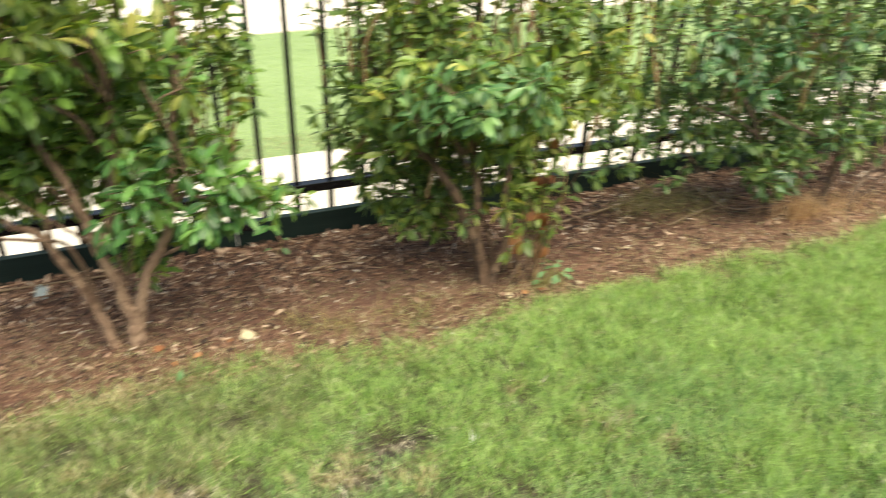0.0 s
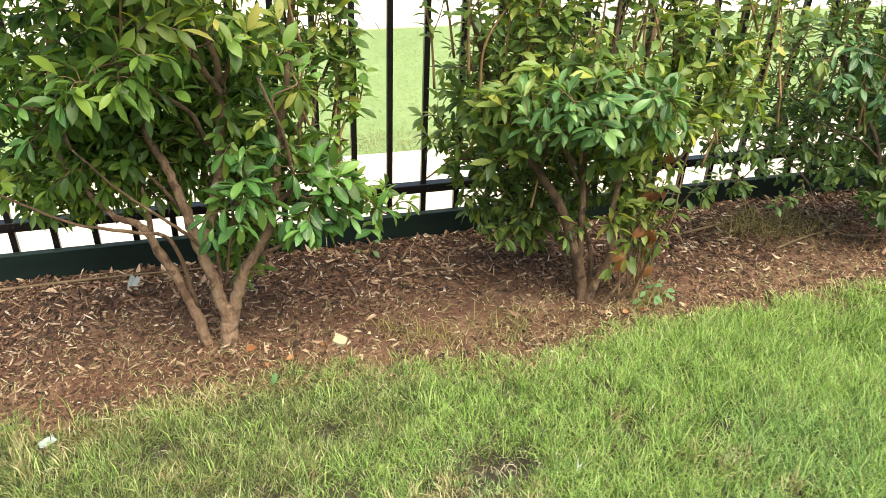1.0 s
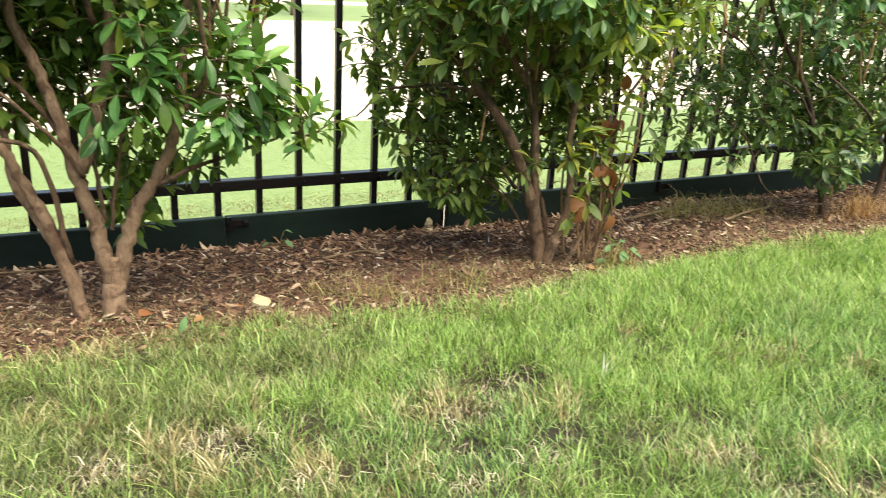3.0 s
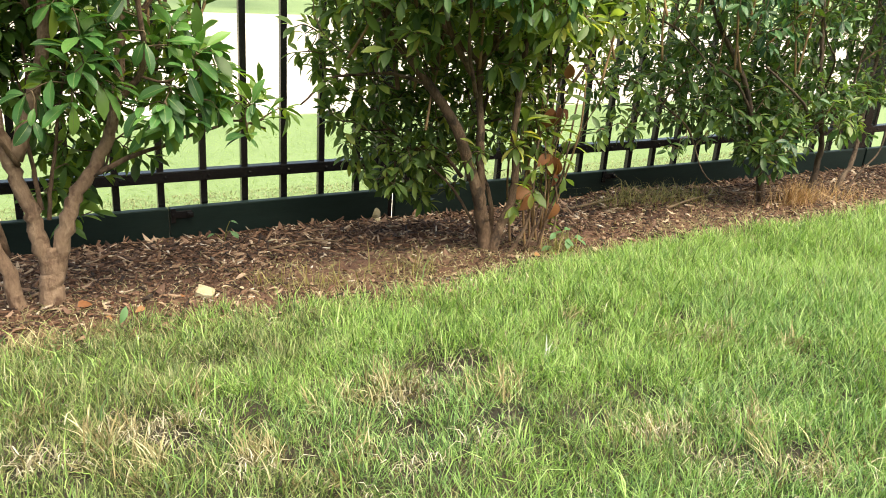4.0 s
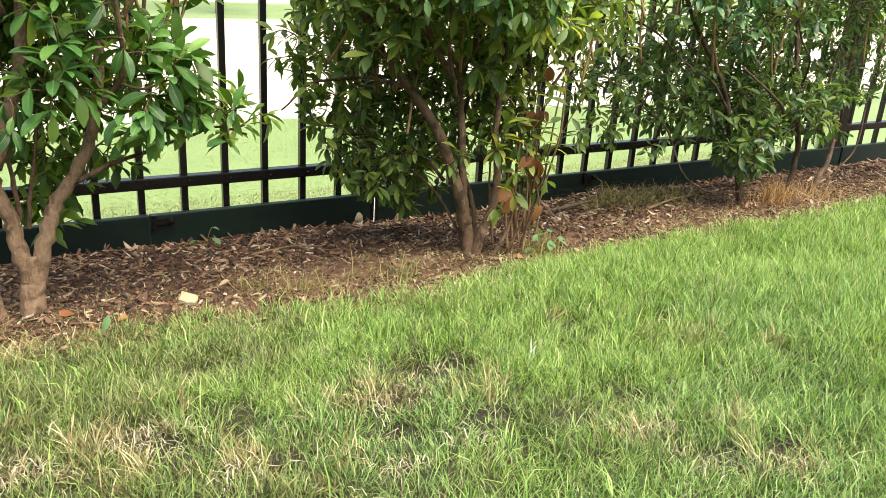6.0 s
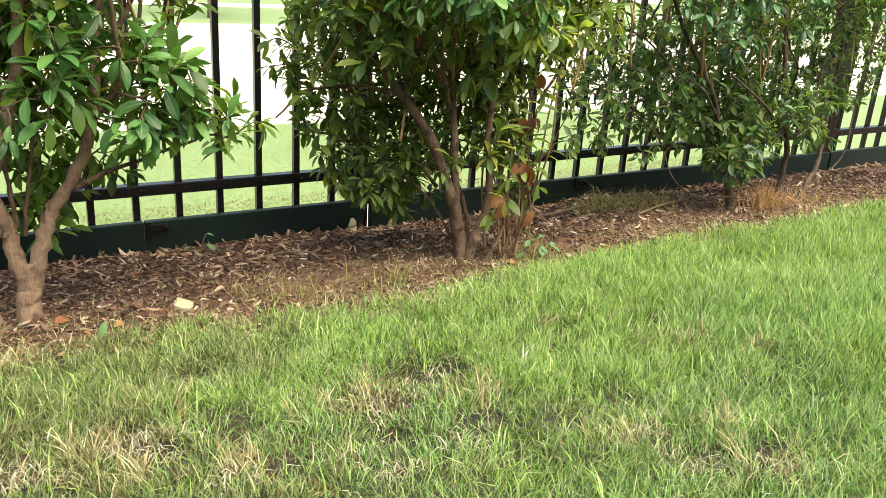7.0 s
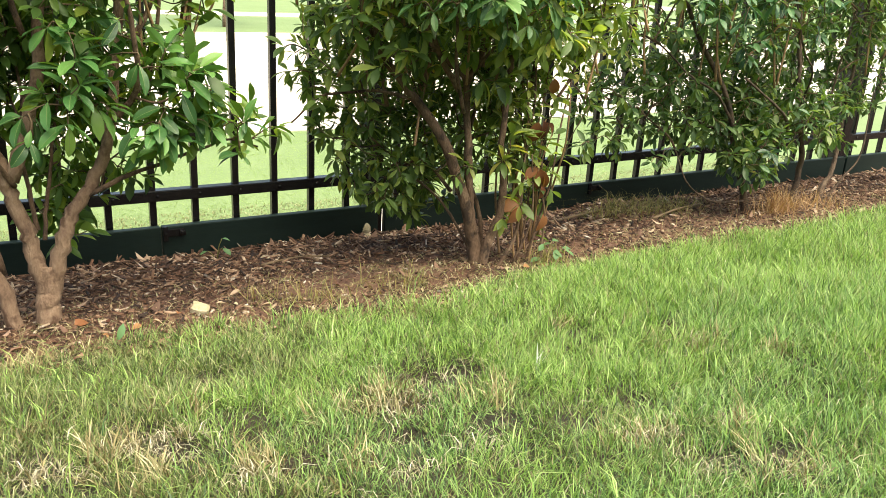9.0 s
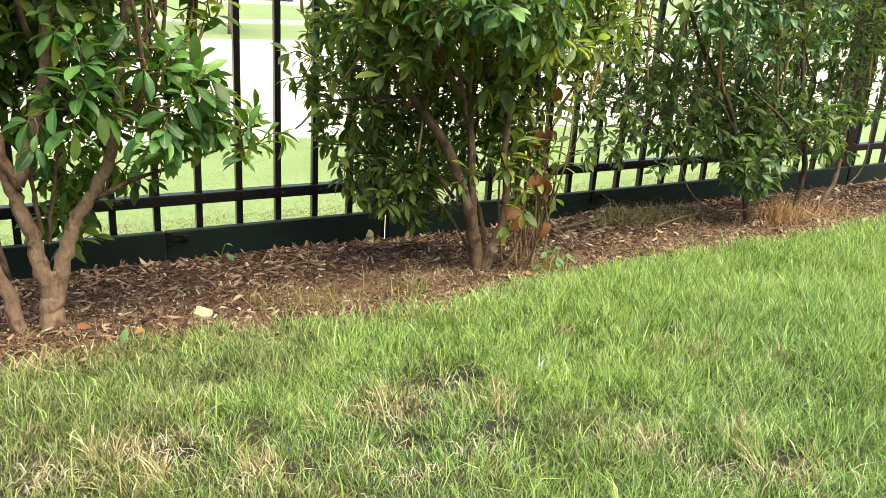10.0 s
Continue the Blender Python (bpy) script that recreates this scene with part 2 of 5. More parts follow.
def box_bm(x0, x1, y0, y1, z0, z1, bevel=0.0, bm=None):
    bm = bm or bmesh.new()
    made = bmesh.ops.create_cube(bm, size=1.0)["verts"]
    bmesh.ops.scale(bm, vec=(x1 - x0, y1 - y0, z1 - z0), verts=made)
    bmesh.ops.translate(bm, vec=((x0 + x1) / 2, (y0 + y1) / 2, (z0 + z1) / 2), verts=made)
    if bevel:
        edges = list({e for v in made for e in v.link_edges})
        bmesh.ops.bevel(bm, geom=edges, offset=bevel, segments=2, affect="EDGES", profile=0.6)
    return bm


def tube(points, radii, sides=8, wobble=0.0, seed=0):
    """Places and triangles of a tapered stem along points, closed at both ends."""
    pts = np.asarray(points, float)
    r = np.random.default_rng(seed)
    way = np.gradient(pts, axis=0)
    way /= np.linalg.norm(way, axis=1, keepdims=True) + 1e-9
    side = np.cross(way, (0.31, 0.87, 0.21))
    side /= np.linalg.norm(side, axis=1, keepdims=True) + 1e-9
    up = np.cross(way, side)
    a = np.arange(sides) / sides * 2 * np.pi
    rad = np.asarray(radii)[:, None] * (1 + wobble * r.normal(size=(len(pts), sides)))
    co = (pts[:, None] + rad[..., None] * (np.cos(a)[None, :, None] * side[:, None] + np.sin(a)[None, :, None] * up[:, None])).reshape(-1, 3)
    n = len(pts)
    i, j = np.meshgrid(np.arange(n - 1), np.arange(sides), indexing="ij")
    p, q = i * sides + j, i * sides + (j + 1) % sides
    tris = np.concatenate([np.stack([p, q, q + sides], -1).reshape(-1, 3), np.stack([p, q + sides, p + sides], -1).reshape(-1, 3)])
    co = np.concatenate([co, pts[:1], pts[-1:]])
    k, e = np.arange(sides), n * sides
    caps = [np.stack([np.full(sides, e), (k + 1) % sides, k], -1), np.stack([np.full(sides, e + 1), e - sides + k, e - sides + (k + 1) % sides], -1)]
    return co, np.concatenate([tris, *caps])


def joined(pieces):
    """One pair of arrays out of many."""
    co, tris, at = [], [], 0
    for c, t in pieces:
        co.append(c)
        tris.append(t + at)
        at += len(c)
    return np.concatenate(co), np.concatenate(tris)


def smooth_line(points, steps):
    """A Catmull-Rom line through points."""
    p = np.asarray(points, float)
    p = np.concatenate([2 * p[:1] - p[1:2], p, 2 * p[-1:] - p[-2:-1]])
    out = []
    for i in range(1, len(p) - 2):
        for s in np.linspace(0, 1, steps, endpoint=False):
            a, b, c, d = p[i - 1], p[i], p[i + 1], p[i + 2]
            out.append(0.5 * (2 * b + (c - a) * s + (2 * a - 5 * b + 4 * c - d) * s * s + (3 * b - 3 * c + d - a) * s**3))
    out.append(p[-2])
    return np.array(out)


def value_noise(x, y, scale, seed):
    """Smooth noise from 0 to 1 over the plan."""
    r = np.random.default_rng(seed)
    table = r.random((64, 64))
    u, v = np.asarray(x) * scale + 100, np.asarray(y) * scale + 100
    i, j = np.floor(u).astype(int), np.floor(v).astype(int)
    f, g = u - i, v - j
    f, g = f * f * (3 - 2 * f), g * g * (3 - 2 * g)
    t = lambda a, b: table[a % 64, b % 64]
    return (t(i, j) * (1 - f) + t(i + 1, j) * f) * (1 - g) + (t(i, j + 1) * (1 - f) + t(i + 1, j + 1) * f) * g


# ---- the lie of the land ----
PROFILE_Y = [-400, -6, -3, -2.2, -1.5, -1.25, -0.8, -0.6, -0.25, -0.06, -0.018, -0.008, 0.3, 1.4, 1.5, 3.45, 3.6, 3.62, 11.38, 11.4, 11.55, 14, 400]
PROFILE_Z = [0.3, 0.25, 0.23, 0.2, 0.135, 0.1, 0.045, 0.025, -0.026, -0.07, -0.082, -0.5, -0.51, -0.5, -0.47, -0.48, -0.5, -0.68, -0.68, -0.5, -0.49, -0.47, -0.47]


# worn hollows in the lawn: x, y, radius
HOLES = ((0.292, -1.165, 0.062), (0.347, -1.207, 0.034), (0.829, -1.428, 0.03), (0.613, -1.149, 0.035), (-0.129, -1.164, 0.04), (-0.018, -1.239, 0.034), (0.145, -1.215, 0.026), (0.16, -1.36, 0.03), (0.28, -1.3, 0.018), (0.503, -1.424, 0.028), (-0.104, -1.245, 0.036), (0.565, -1.63, 0.03), (0.795, -1.202, 0.028), (0.009, -1.356, 0.034), (-0.013, -0.99, 0.03), (0.46, -1.6, 0.026))
# bleached worn spots
WORN = ((0.43, -1.525, 0.055), (0.45, -1.624, 0.05), (0.57, -1.54, 0.04), (0.2, -1.29, 0.06), (-0.137, -1.225, 0.05), (-0.05, -1.36, 0.04), (0.227, -1.446, 0.045), (0.52, -1.687, 0.05), (-0.26, -1.27, 0.045), (0.11, -1.463, 0.04), (0.77, -1.3, 0.04))


def land(x, y):
    x, y = np.asarray(x, float), np.asarray(y, float)
    z = np.interp(y, PROFILE_Y, PROFILE_Z)
    near = np.clip((-y - 0.02) / 0.1, 0, 1) * np.clip((6 + y) / 3, 0, 1)
    for sx, sy, rad in HOLES:
        z = z - 0.75 * rad * np.exp(-((x - sx) ** 2 + ((y - sy) / 0.75) ** 2) / (0.7 * rad) ** 2)
    return z + near * (0.03 * (value_noise(x, y, 3.1, 1) - 0.5) + 0.014 * (value_noise(x, y, 11, 2) - 0.5))


def grass_edge(x):
    """Where the lawn ends against the bed."""
    x = np.asarray(x, float)
    line = np.interp(x, [-3, -0.69, -0.56, -0.45, -0.28, -0.17, 0.1, 0.3, 0.52, 0.72, 0.93, 1.23, 1.67, 2.24, 6], [-0.83, -0.82, -0.89, -0.83, -0.83, -0.78, -0.78, -0.83, -0.89, -0.83, -0.76, -0.8, -0.8, -0.74, -0.76])
    return line + 0.03 * (value_noise(x, 0 * x, 5, 3) - 0.5) + 0.04 * (value_noise(x, 0 * x, 14, 4) - 0.5)


def dryness(x, y):
    """0 lush to 1 straw, with the worn spots of the lawn."""
    d = 0.35 * value_noise(x, y, 3.1, 5) + 0.45 * value_noise(x, y, 9, 6) + 0.5 * value_noise(x, y, 24, 7) - 0.56
    d = d + 0.17 * np.clip((0.5 - x) / 0.7, 0, 1) * np.clip((-y - 0.95) / 0.3, 0, 1) - 0.3 * np.clip((x - 0.5) / 0.6, 0, 1)
    for sx, sy, r in WORN:
        d = d + 0.28 * np.exp(-((x - sx) ** 2 + (y - sy) ** 2) / r**2)
    return d


def axis_lines(fine, coarse):
    return np.array(sorted(set(np.round(np.concatenate([fine, coarse]), 4))))


gx = axis_lines(np.concatenate([np.arange(-2.0, 4.5, 0.06), np.arange(-0.5, 1.1, 0.015)]), [-400, -200, -100, -50, -25, -12, -7, -4.5, -3, 5.5, 7, 9, 12, 18, 30, 60, 120, 240, 400])
gy = axis_lines(np.concatenate([np.arange(-3.0, -0.02, 0.05), np.arange(-1.6, -0.95, 0.015)]), [-400, -150, -60, -25, -12, -8, -6, -4.5, -3.6, -0.018, -0.008, 0.1, 0.2, 0.3, 0.9, 1.4, 1.5, 2.2, 2.9, 3.45, 3.6, 3.62, 6, 9, 11.38, 11.4, 11.55, 14, 17, 20, 24, 28, 34, 45, 70, 120, 250, 400])
XX, YY = np.meshgrid(gx, gy)
co = np.stack([XX, YY, land(XX, YY)], -1).reshape(-1, 3)
nx, ny = len(gx), len(gy)
jj, ii = np.meshgrid(np.arange(ny - 1), np.arange(nx - 1), indexing="ij")
a = (jj * nx + ii).ravel()
tris = np.concatenate([np.stack([a, a + 1, a + nx + 1], -1), np.stack([a, a + nx + 1, a + nx], -1)])
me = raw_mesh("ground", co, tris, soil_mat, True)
me.materials.append(shaded_turf_mat)
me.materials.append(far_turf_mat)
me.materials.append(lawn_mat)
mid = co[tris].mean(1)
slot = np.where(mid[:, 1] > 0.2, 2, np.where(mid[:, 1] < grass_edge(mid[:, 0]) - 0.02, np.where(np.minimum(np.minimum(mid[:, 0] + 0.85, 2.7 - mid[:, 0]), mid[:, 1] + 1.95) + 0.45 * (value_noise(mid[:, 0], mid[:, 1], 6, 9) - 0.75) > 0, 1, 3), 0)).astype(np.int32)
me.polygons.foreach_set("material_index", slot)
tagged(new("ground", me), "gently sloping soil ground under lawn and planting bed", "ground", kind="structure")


def slab(name, x0, x1, y0, y1, z0, z1, mat, label, joints=(), category="pavement"):
    """A concrete strip laid in bays, with a tooled joint between them."""
    cuts = [x0, *joints, x1]
    bm = bmesh.new()
    for p, q in zip(cuts[:-1], cuts[1:]):
        box_bm(p + 0.004, q - 0.004, y0, y1, z0, z1, 0.006, bm)
    return tagged(part(name, bm, mat), label, category, kind="structure")


# unseen plain wall, added on the lawn's other side to block low sky light
bm = box_bm(-9, 9, -0.15, 0.15, 0, 2.7, 0.01)
ob = part("wall_sky_block", bm, brick_wall_mat)
ob.location = (0, -6.2, 0.2)
tagged(ob, "unseen plain beige wall added behind the lawn to block low sky light", "wall", kind="structure")

slab("pavement", -30, 40, 0.36, 1.43, -0.58, -0.472, concrete_mat, "pale concrete footpath behind the fence", np.arange(-29.2, 40, 1.52))
slab("kerb", -60, 80, 3.47, 3.63, -0.75, -0.47, concrete_mat, "pale concrete kerb along the street", np.arange(-59, 80, 3.0), "kerb")
slab("kerb", -60, 80, 11.37, 11.53, -0.75, -0.47, concrete_mat, "pale concrete kerb on the far side of the street", np.arange(-58, 80, 3.0), "kerb")
slab("road", -60, 80, 3.62, 11.38, -0.75, -0.6, concrete_mat, "sunlit pale concrete street", np.arange(-57.5, 80, 4.5), "road")
slab("pavement", -40, 60, 15.4, 16.55, -0.55, -0.455, concrete_mat, "pale concrete footpath across the street", np.arange(-39, 60, 1.5))
slab("driveway", 6, 30, 24.5, 31, -0.55, -0.45, concrete_mat, "pale concrete driveway in front of the house", np.arange(9, 30, 3), "driveway")

# ---- fence ----
PITCH = 0.112
RAIL_Z, PICK_W = 0.095, 0.018
fence_group = "lengths of metal fence"


def fence_panel(x_pickets, x0, x1):
    """A panel: square pickets through two rails."""
    f = thing("metal_fence", ((x0 + x1) / 2, 0, -0.2), "black painted metal fence length with square upright pickets", "fence", fence_group)
    ox = (x0 + x1) / 2
    bm = box_bm(-PICK_W / 2, PICK_W / 2, -PICK_W / 2, PICK_W / 2, 0.13, 1.62, 0.0016)
    first = part("picket", bm, paint_mat, f)
    first.location = (x_pickets[0] - ox, 0, 0)
    for x in x_pickets[1:]:
        piece("picket", first.data, f, Matrix.Translation((x - ox, 0, 0)))
    for z in (RAIL_Z + 0.2, 1.50 + 0.2):
        bm = box_bm(x0 - ox, x1 - ox, -0.016, 0.016, z - 0.015, z + 0.015, 0.003)
        # a screw head beside each picket, on the camera's side
        for x in x_pickets:
            made = bmesh.ops.create_uvsphere(bm, u_segments=8, v_segments=5, radius=0.004)["verts"]
            bmesh.ops.translate(bm, vec=(x - ox + 0.012, -0.0158, z), verts=made)
        part("rail", bm, paint_mat, f)
    return f


def fence_post(x):
    p = thing("fence_post", (x, 0, -0.25), "black square metal fence post with a flat cap", "fence post", "metal fence posts")
    part("shaft", box_bm(-0.027, 0.027, -0.027, 0.027, 0, 1.95, 0.003), paint_mat, p)
    part("cap", box_bm(-0.032, 0.032, -0.032, 0.032, 1.95, 1.975, 0.006), paint_mat, p)
    for z in (RAIL_Z + 0.25,):
        part("bracket", box_bm(-0.045, 0.045, -0.025, 0.025, z - 0.026, z + 0.026, 0.004), paint_mat, p)


POST = [6.75 * PITCH]
right = [k * PITCH for k in np.arange(7.5, 26.6, 1)]
left = [k * PITCH for k in range(6, -15, -1)]
post_left, post_right = left[-1] - 0.75 * PITCH, right[-1] + 0.75 * PITCH
fence_panel(left, post_left, POST[0])
fence_panel(right, POST[0], post_right)
far_right = [post_right + (0.75 + k) * PITCH for k in range(20)]
fence_panel(far_right, post_right, far_right[-1] + 0.75 * PITCH)
far_left = [post_left - (0.75 + k) * PITCH for k in range(20)]
fence_panel(far_left, far_left[-1] - 0.75 * PITCH, post_left)
for x in (POST[0], post_left, post_right, far_right[-1] + 0.75 * PITCH, far_left[-1] - 0.75 * PITCH):
    fence_post(x)


def edging_board(x0, x1, brackets):
    b = thing("edging_board", (x0, -0.03, -0.104), "dark green edging board holding back the mulch along the fence", "edging board", "edging boards")
    w = x1 - x0
    part("board", box_bm(0, w, -0.011, 0.011, 0, 0.121, 0.003), board_mat, b)
    for x in brackets:
        bm = box_bm(x - x0 - 0.034, x - x0 - 0.021, -0.02, -0.0112, 0.083, 0.123, 0.0015)
        box_bm(x - x0 - 0.021, x - x0 + 0.022, -0.017, -0.0112, 0.094, 0.114, 0.0015, bm)
        box_bm(x - x0 + 0.008, x - x0 + 0.024, -0.024, -0.0168, 0.097, 0.111, 0.002, bm)
        br = part("bracket", bm, paint_mat, b, "small black metal strap bracket")
        for dx in (-0.0275, 0.016):
            bm = bmesh.new()
            bmesh.ops.create_cone(bm, cap_ends=True, segments=10, radius1=0.0045, radius2=0.0035, depth=0.005, matrix=pose(x - x0 + dx, -0.022 if dx < 0 else -0.026, 0.104, 90))
            part("bolt", bm, paint_mat, br)


edging_board(-4.0, -1.535, (-2.6,))
edging_board(-1.52, 0.122, (-1.1,))
edging_board(0.125, 0.763, (0.16,))
edging_board(0.787, 3.06, (1.62,))
edging_board(3.072, 6.2, (4.0,))

# ---- shrubs ----


def leaf_arrays(length=1.0, width=0.3, bend=0.18, fold=0.12, pointed=0.62, rows=4):
    """A leaf along +y with its face up: a folded, arching blade and a short stalk."""
    co = []
    for i in range(rows + 1):
        s = i / rows
        w = width / 2 * math.sin(math.pi * min(1, s**pointed)) ** 0.7 if 0 < s < 1 else width * 0.02
        y, z = 0.08 + 0.92 * s, -bend * s * s
        co += [(-w, y, z + fold * w), (0, y, z - 0.006), (w, y, z + fold * w)]
    tris = []
    for i in range(rows):
        a = 3 * i
        tris += [(a, a + 1, a + 4), (a, a + 4, a + 3), (a + 1, a + 2, a + 5), (a + 1, a + 5, a + 4)]
    n = len(co)
    co += [(-0.012, 0, 0), (0.012, 0, 0)]
    tris += [(n, n + 1, 1), (n, 1, 0)]
    return np.array(co), np.array(tris)


LEAF_CO, LEAF_TRIS = leaf_arrays(1.0, 0.345, 0.26, 0.3, 1.22)


def veined_leaf(mat, rows=9, width=0.345, bend=0.28, fold=0.3):
    """A finer leaf with a raised midrib of its own colour, for the leaves nearest the eye."""
    co, tris, slots = [], [], []
    for i in range(rows + 1):
        s = i / rows
        w = width / 2 * math.sin(math.pi * s**1.22) ** 0.7 if 0 < s < 1 else 0.006
        rib = min(0.011 * (1.15 - s), w * 0.5)
        y, z = 0.08 + 0.92 * s, -bend * s * s
        co += [(-w, y, z + fold * w + 0.012 * math.sin(s * 19)), (-rib, y, z), (rib, y, z), (w, y, z + fold * w + 0.012 * math.sin(s * 17 + 1))]
    for i in range(rows):
        for k in range(3):
            a = 4 * i + k
            tris += [(a, a + 1, a + 5), (a, a + 5, a + 4)]
            slots += [1 if k == 1 else 0] * 2
    n = len(co)
    co += [(-0.012, 0, 0), (0.012, 0, 0)]
    tris += [(n, n + 1, 2), (n, 2, 1)]
    me = raw_mesh("leaf", co, tris, mat, True)
    me.materials.append(midrib_mat)
    me.polygons.foreach_set("material_index", np.array(slots + [1, 1], np.int32))
    return me


def leaf_frames(place, way, face, size, wide):
    """3 x 4 matrices that lay leaves at place along way with their faces towards face."""
    y = way / (np.linalg.norm(way, axis=1, keepdims=True) + 1e-9)
    x = np.cross(y, face)
    x /= np.linalg.norm(x, axis=1, keepdims=True) + 1e-9
    z = np.cross(x, y)
    return np.stack([x * (size * wide)[:, None], y * size[:, None], z * size[:, None], place], -1)


def lay(frames, co, tris):
    """Copies of one small piece, joined."""
    out = np.einsum("nij,vj->nvi", frames[:, :, :3], co) + frames[:, None, :, 3]
    return out.reshape(-1, 3), (tris[None] + (np.arange(len(frames)) * len(co))[:, None, None]).reshape(-1, 3)


def shrub(place, label, limbs, lobes, twigs, seed, size=0.05, singles=300, tint=(1, 1, 1), warm=0.0, shoots=()):
    """An evergreen shrub: limbs from the ground up, twigs grown to the places where leaves crowd, and leaves along and round the twig ends."""
    r = np.random.default_rng(seed)
    place = np.array(place, float)
    leaf_mat, leaf_single_sheen_mat = leaf_pair(tint, warm)
    leaf_mesh = veined_leaf(leaf_single_sheen_mat)
    ob = thing("evergreen_shrub", place, label, "shrub", "evergreen shrubs along the fence")
    nodes, node_rad = [], []
    for k, (pts, r0, r1) in enumerate(limbs):
        line = smooth_line(pts, 7)
        line[1:-1] += r.normal(size=(len(line) - 2, 3)) * min(0.0025, 0.12 * r0) * (0.35 if k == 0 else 1)
        s = np.linspace(0, 1, len(line))
        bend = np.sin(s * np.pi) * np.sin(s * r.uniform(9, 16) + r.random() * 6)
        line += bend[:, None] * r.normal(size=3) * min(0.005, 0.4 * r0)
        rad = r0 + (r1 - r0) * s**0.8
        if pts[0][2] < 0.06:
            rad = rad + 0.35 * r0 * np.exp(-s * 14)
        for knot in r.random(max(1, len(line) // 9)):
            rad = rad * (1 + (0.02 if k == 0 else 0.045) * np.exp(-(((s - knot) * len(line)) / 0.8) ** 2))
        c, t = tube(line - place, rad, 12 if r0 > 0.012 else 8, 0.05, seed + k)
        piece("trunk" if k == 0 else "limb", raw_mesh("limb", c, t, bark_mat if r0 > 0.009 and seed == 11 else deep_shade_limb_mat if seed > 12 else shaded_limb_mat, True), ob)
        keep = line[:, 2] > 0.16
        nodes += list(line[keep])
        node_rad += list(rad[keep])
    # where leaves crowd
    vol = np.array([lb[6] * lb[3] * lb[4] * lb[5] for lb in lobes])
    pick = r.choice(len(lobes), twigs, p=vol / vol.sum())
    lobe = np.array([lb[:6] for lb in lobes])[pick]
    d = r.normal(size=(twigs, 3))
    d /= np.linalg.norm(d, axis=1, keepdims=True)
    goal = lobe[:, :3] + d * lobe[:, 3:] * (r.random(twigs) ** 0.42)[:, None]
    goal[:, 2] = np.maximum(goal[:, 2], land(goal[:, 0], goal[:, 1]) + 0.07)
    nodes = np.array(nodes)
    # boughs from the limbs into each mass of leaves
    for lb in lobes:
        for _ in range(4 if lb[3] * lb[4] * lb[5] > 0.003 else 1):
            g = np.array(lb[:3]) + r.uniform(-0.65, 0.65, 3) * np.array(lb[3:6])
            off = g - nodes
            i = (np.linalg.norm(off, axis=1) + 0.8 * np.maximum(0, 0.05 - off[:, 2])).argmin()
            n, L = nodes[i], np.linalg.norm(off[i])
            if L < 0.06:
                continue
            line = smooth_line([n, n + (g - n) * 0.35 + r.normal(size=3) * L * 0.09, n + (g - n) * 0.7 + r.normal(size=3) * L * 0.09, g], 5)
            c, t = tube(line - place, np.linspace(min(0.005, 0.0018 + 0.011 * L), 0.0016, len(line)), 7, 0.05, seed)
            piece("bough", raw_mesh("bough", c, t, shaded_limb_mat, True), ob)
            nodes = np.concatenate([nodes, line[4:]])
    gap = np.linalg.norm(goal[:, None] - nodes[None], axis=2).min(1)
    stems, place_l, way_l, size_l, wide_l, young_l = [], [], [], [], [], []
    fresh = np.array([len(lb) > 7 for lb in lobes])[pick]
    for at in np.argsort(gap):
        g = goal[at]
        off = g - nodes
        dist = np.linalg.norm(off, axis=1)
        cost = dist + 0.6 * np.maximum(0, -off[:, 2] - 0.02) + 0.03 * r.random(len(nodes))
        i = cost.argmin()
        n, L = nodes[i], dist[i]
        if L < 0.02:
            continue
        lift = np.array([0, 0, 1.0]) * L * 0.12 + r.normal(size=3) * L * 0.1
        line = smooth_line([n, (n + g) / 2 + lift, g], 4)
        stems.append(tube(line - place, np.linspace(0.0016 + 0.006 * L, 0.0011, len(line)), 3))
        nodes = np.concatenate([nodes, line[2:]])
        end = line[-1] - line[-3]
        end /= np.linalg.norm(end) + 1e-9
        reach = min(L, 0.11 + 0.05 * r.random())
        count = 5 + int(reach / 0.011)
        s = np.concatenate([np.ones(5), r.random(count - 5)])
        turn = np.arange(count) * 2.4 + r.random() * 6
        side = np.cross(end, (0.2, 0.3, 0.93))
        side /= np.linalg.norm(side) + 1e-9
        up = np.cross(side, end)
        ring = np.cos(turn)[:, None] * side + np.sin(turn)[:, None] * up
        way = ring + end * (0.35 + 0.6 * s)[:, None] + np.array([0, 0, r.uniform(-0.4, 0.32)]) + r.normal(size=(count, 3)) * 0.3
        place_l.append(g - end * (reach * (1 - s))[:, None])
        way_l.append(way)
        size_l.append(size * (0.5 + 0.72 * r.random(count)) * (1.12 if g[1] < place[1] - 0.05 else 0.95))
        wide_l.append(0.8 + 0.4 * r.random(count))
        young_l.append(np.full(count, fresh[at] and r.random() < 0.75))
    # upright shoots: a slim tan stem, a few side shoots, and leaves spaced along them
    for b, tip, *apart in shoots:
        b, tip = np.array(b), np.array(tip)
        b[2] = max(b[2], land(b[0], b[1]) - 0.01)
        rise = tip - b
        main = smooth_line([b, b + rise * 0.35 + r.normal(size=3) * 0.012, b + rise * 0.7 + r.normal(size=3) * 0.012, tip], 5)
        c, t = tube(main - place, np.linspace(0.0034, 0.0014, len(main)), 6, 0.06, seed)
        piece("shoot", raw_mesh("shoot", c, t, shoot_mat, True), ob)
        runs = [main]
        for at in r.integers(4, 12, 3):
            out = r.normal(size=3) * (1, 1, 0)
            g = main[at] + 0.07 * out / (np.linalg.norm(out) + 1e-9) * r.uniform(0.4, 1) + (0, 0, r.uniform(0.06, 0.16))
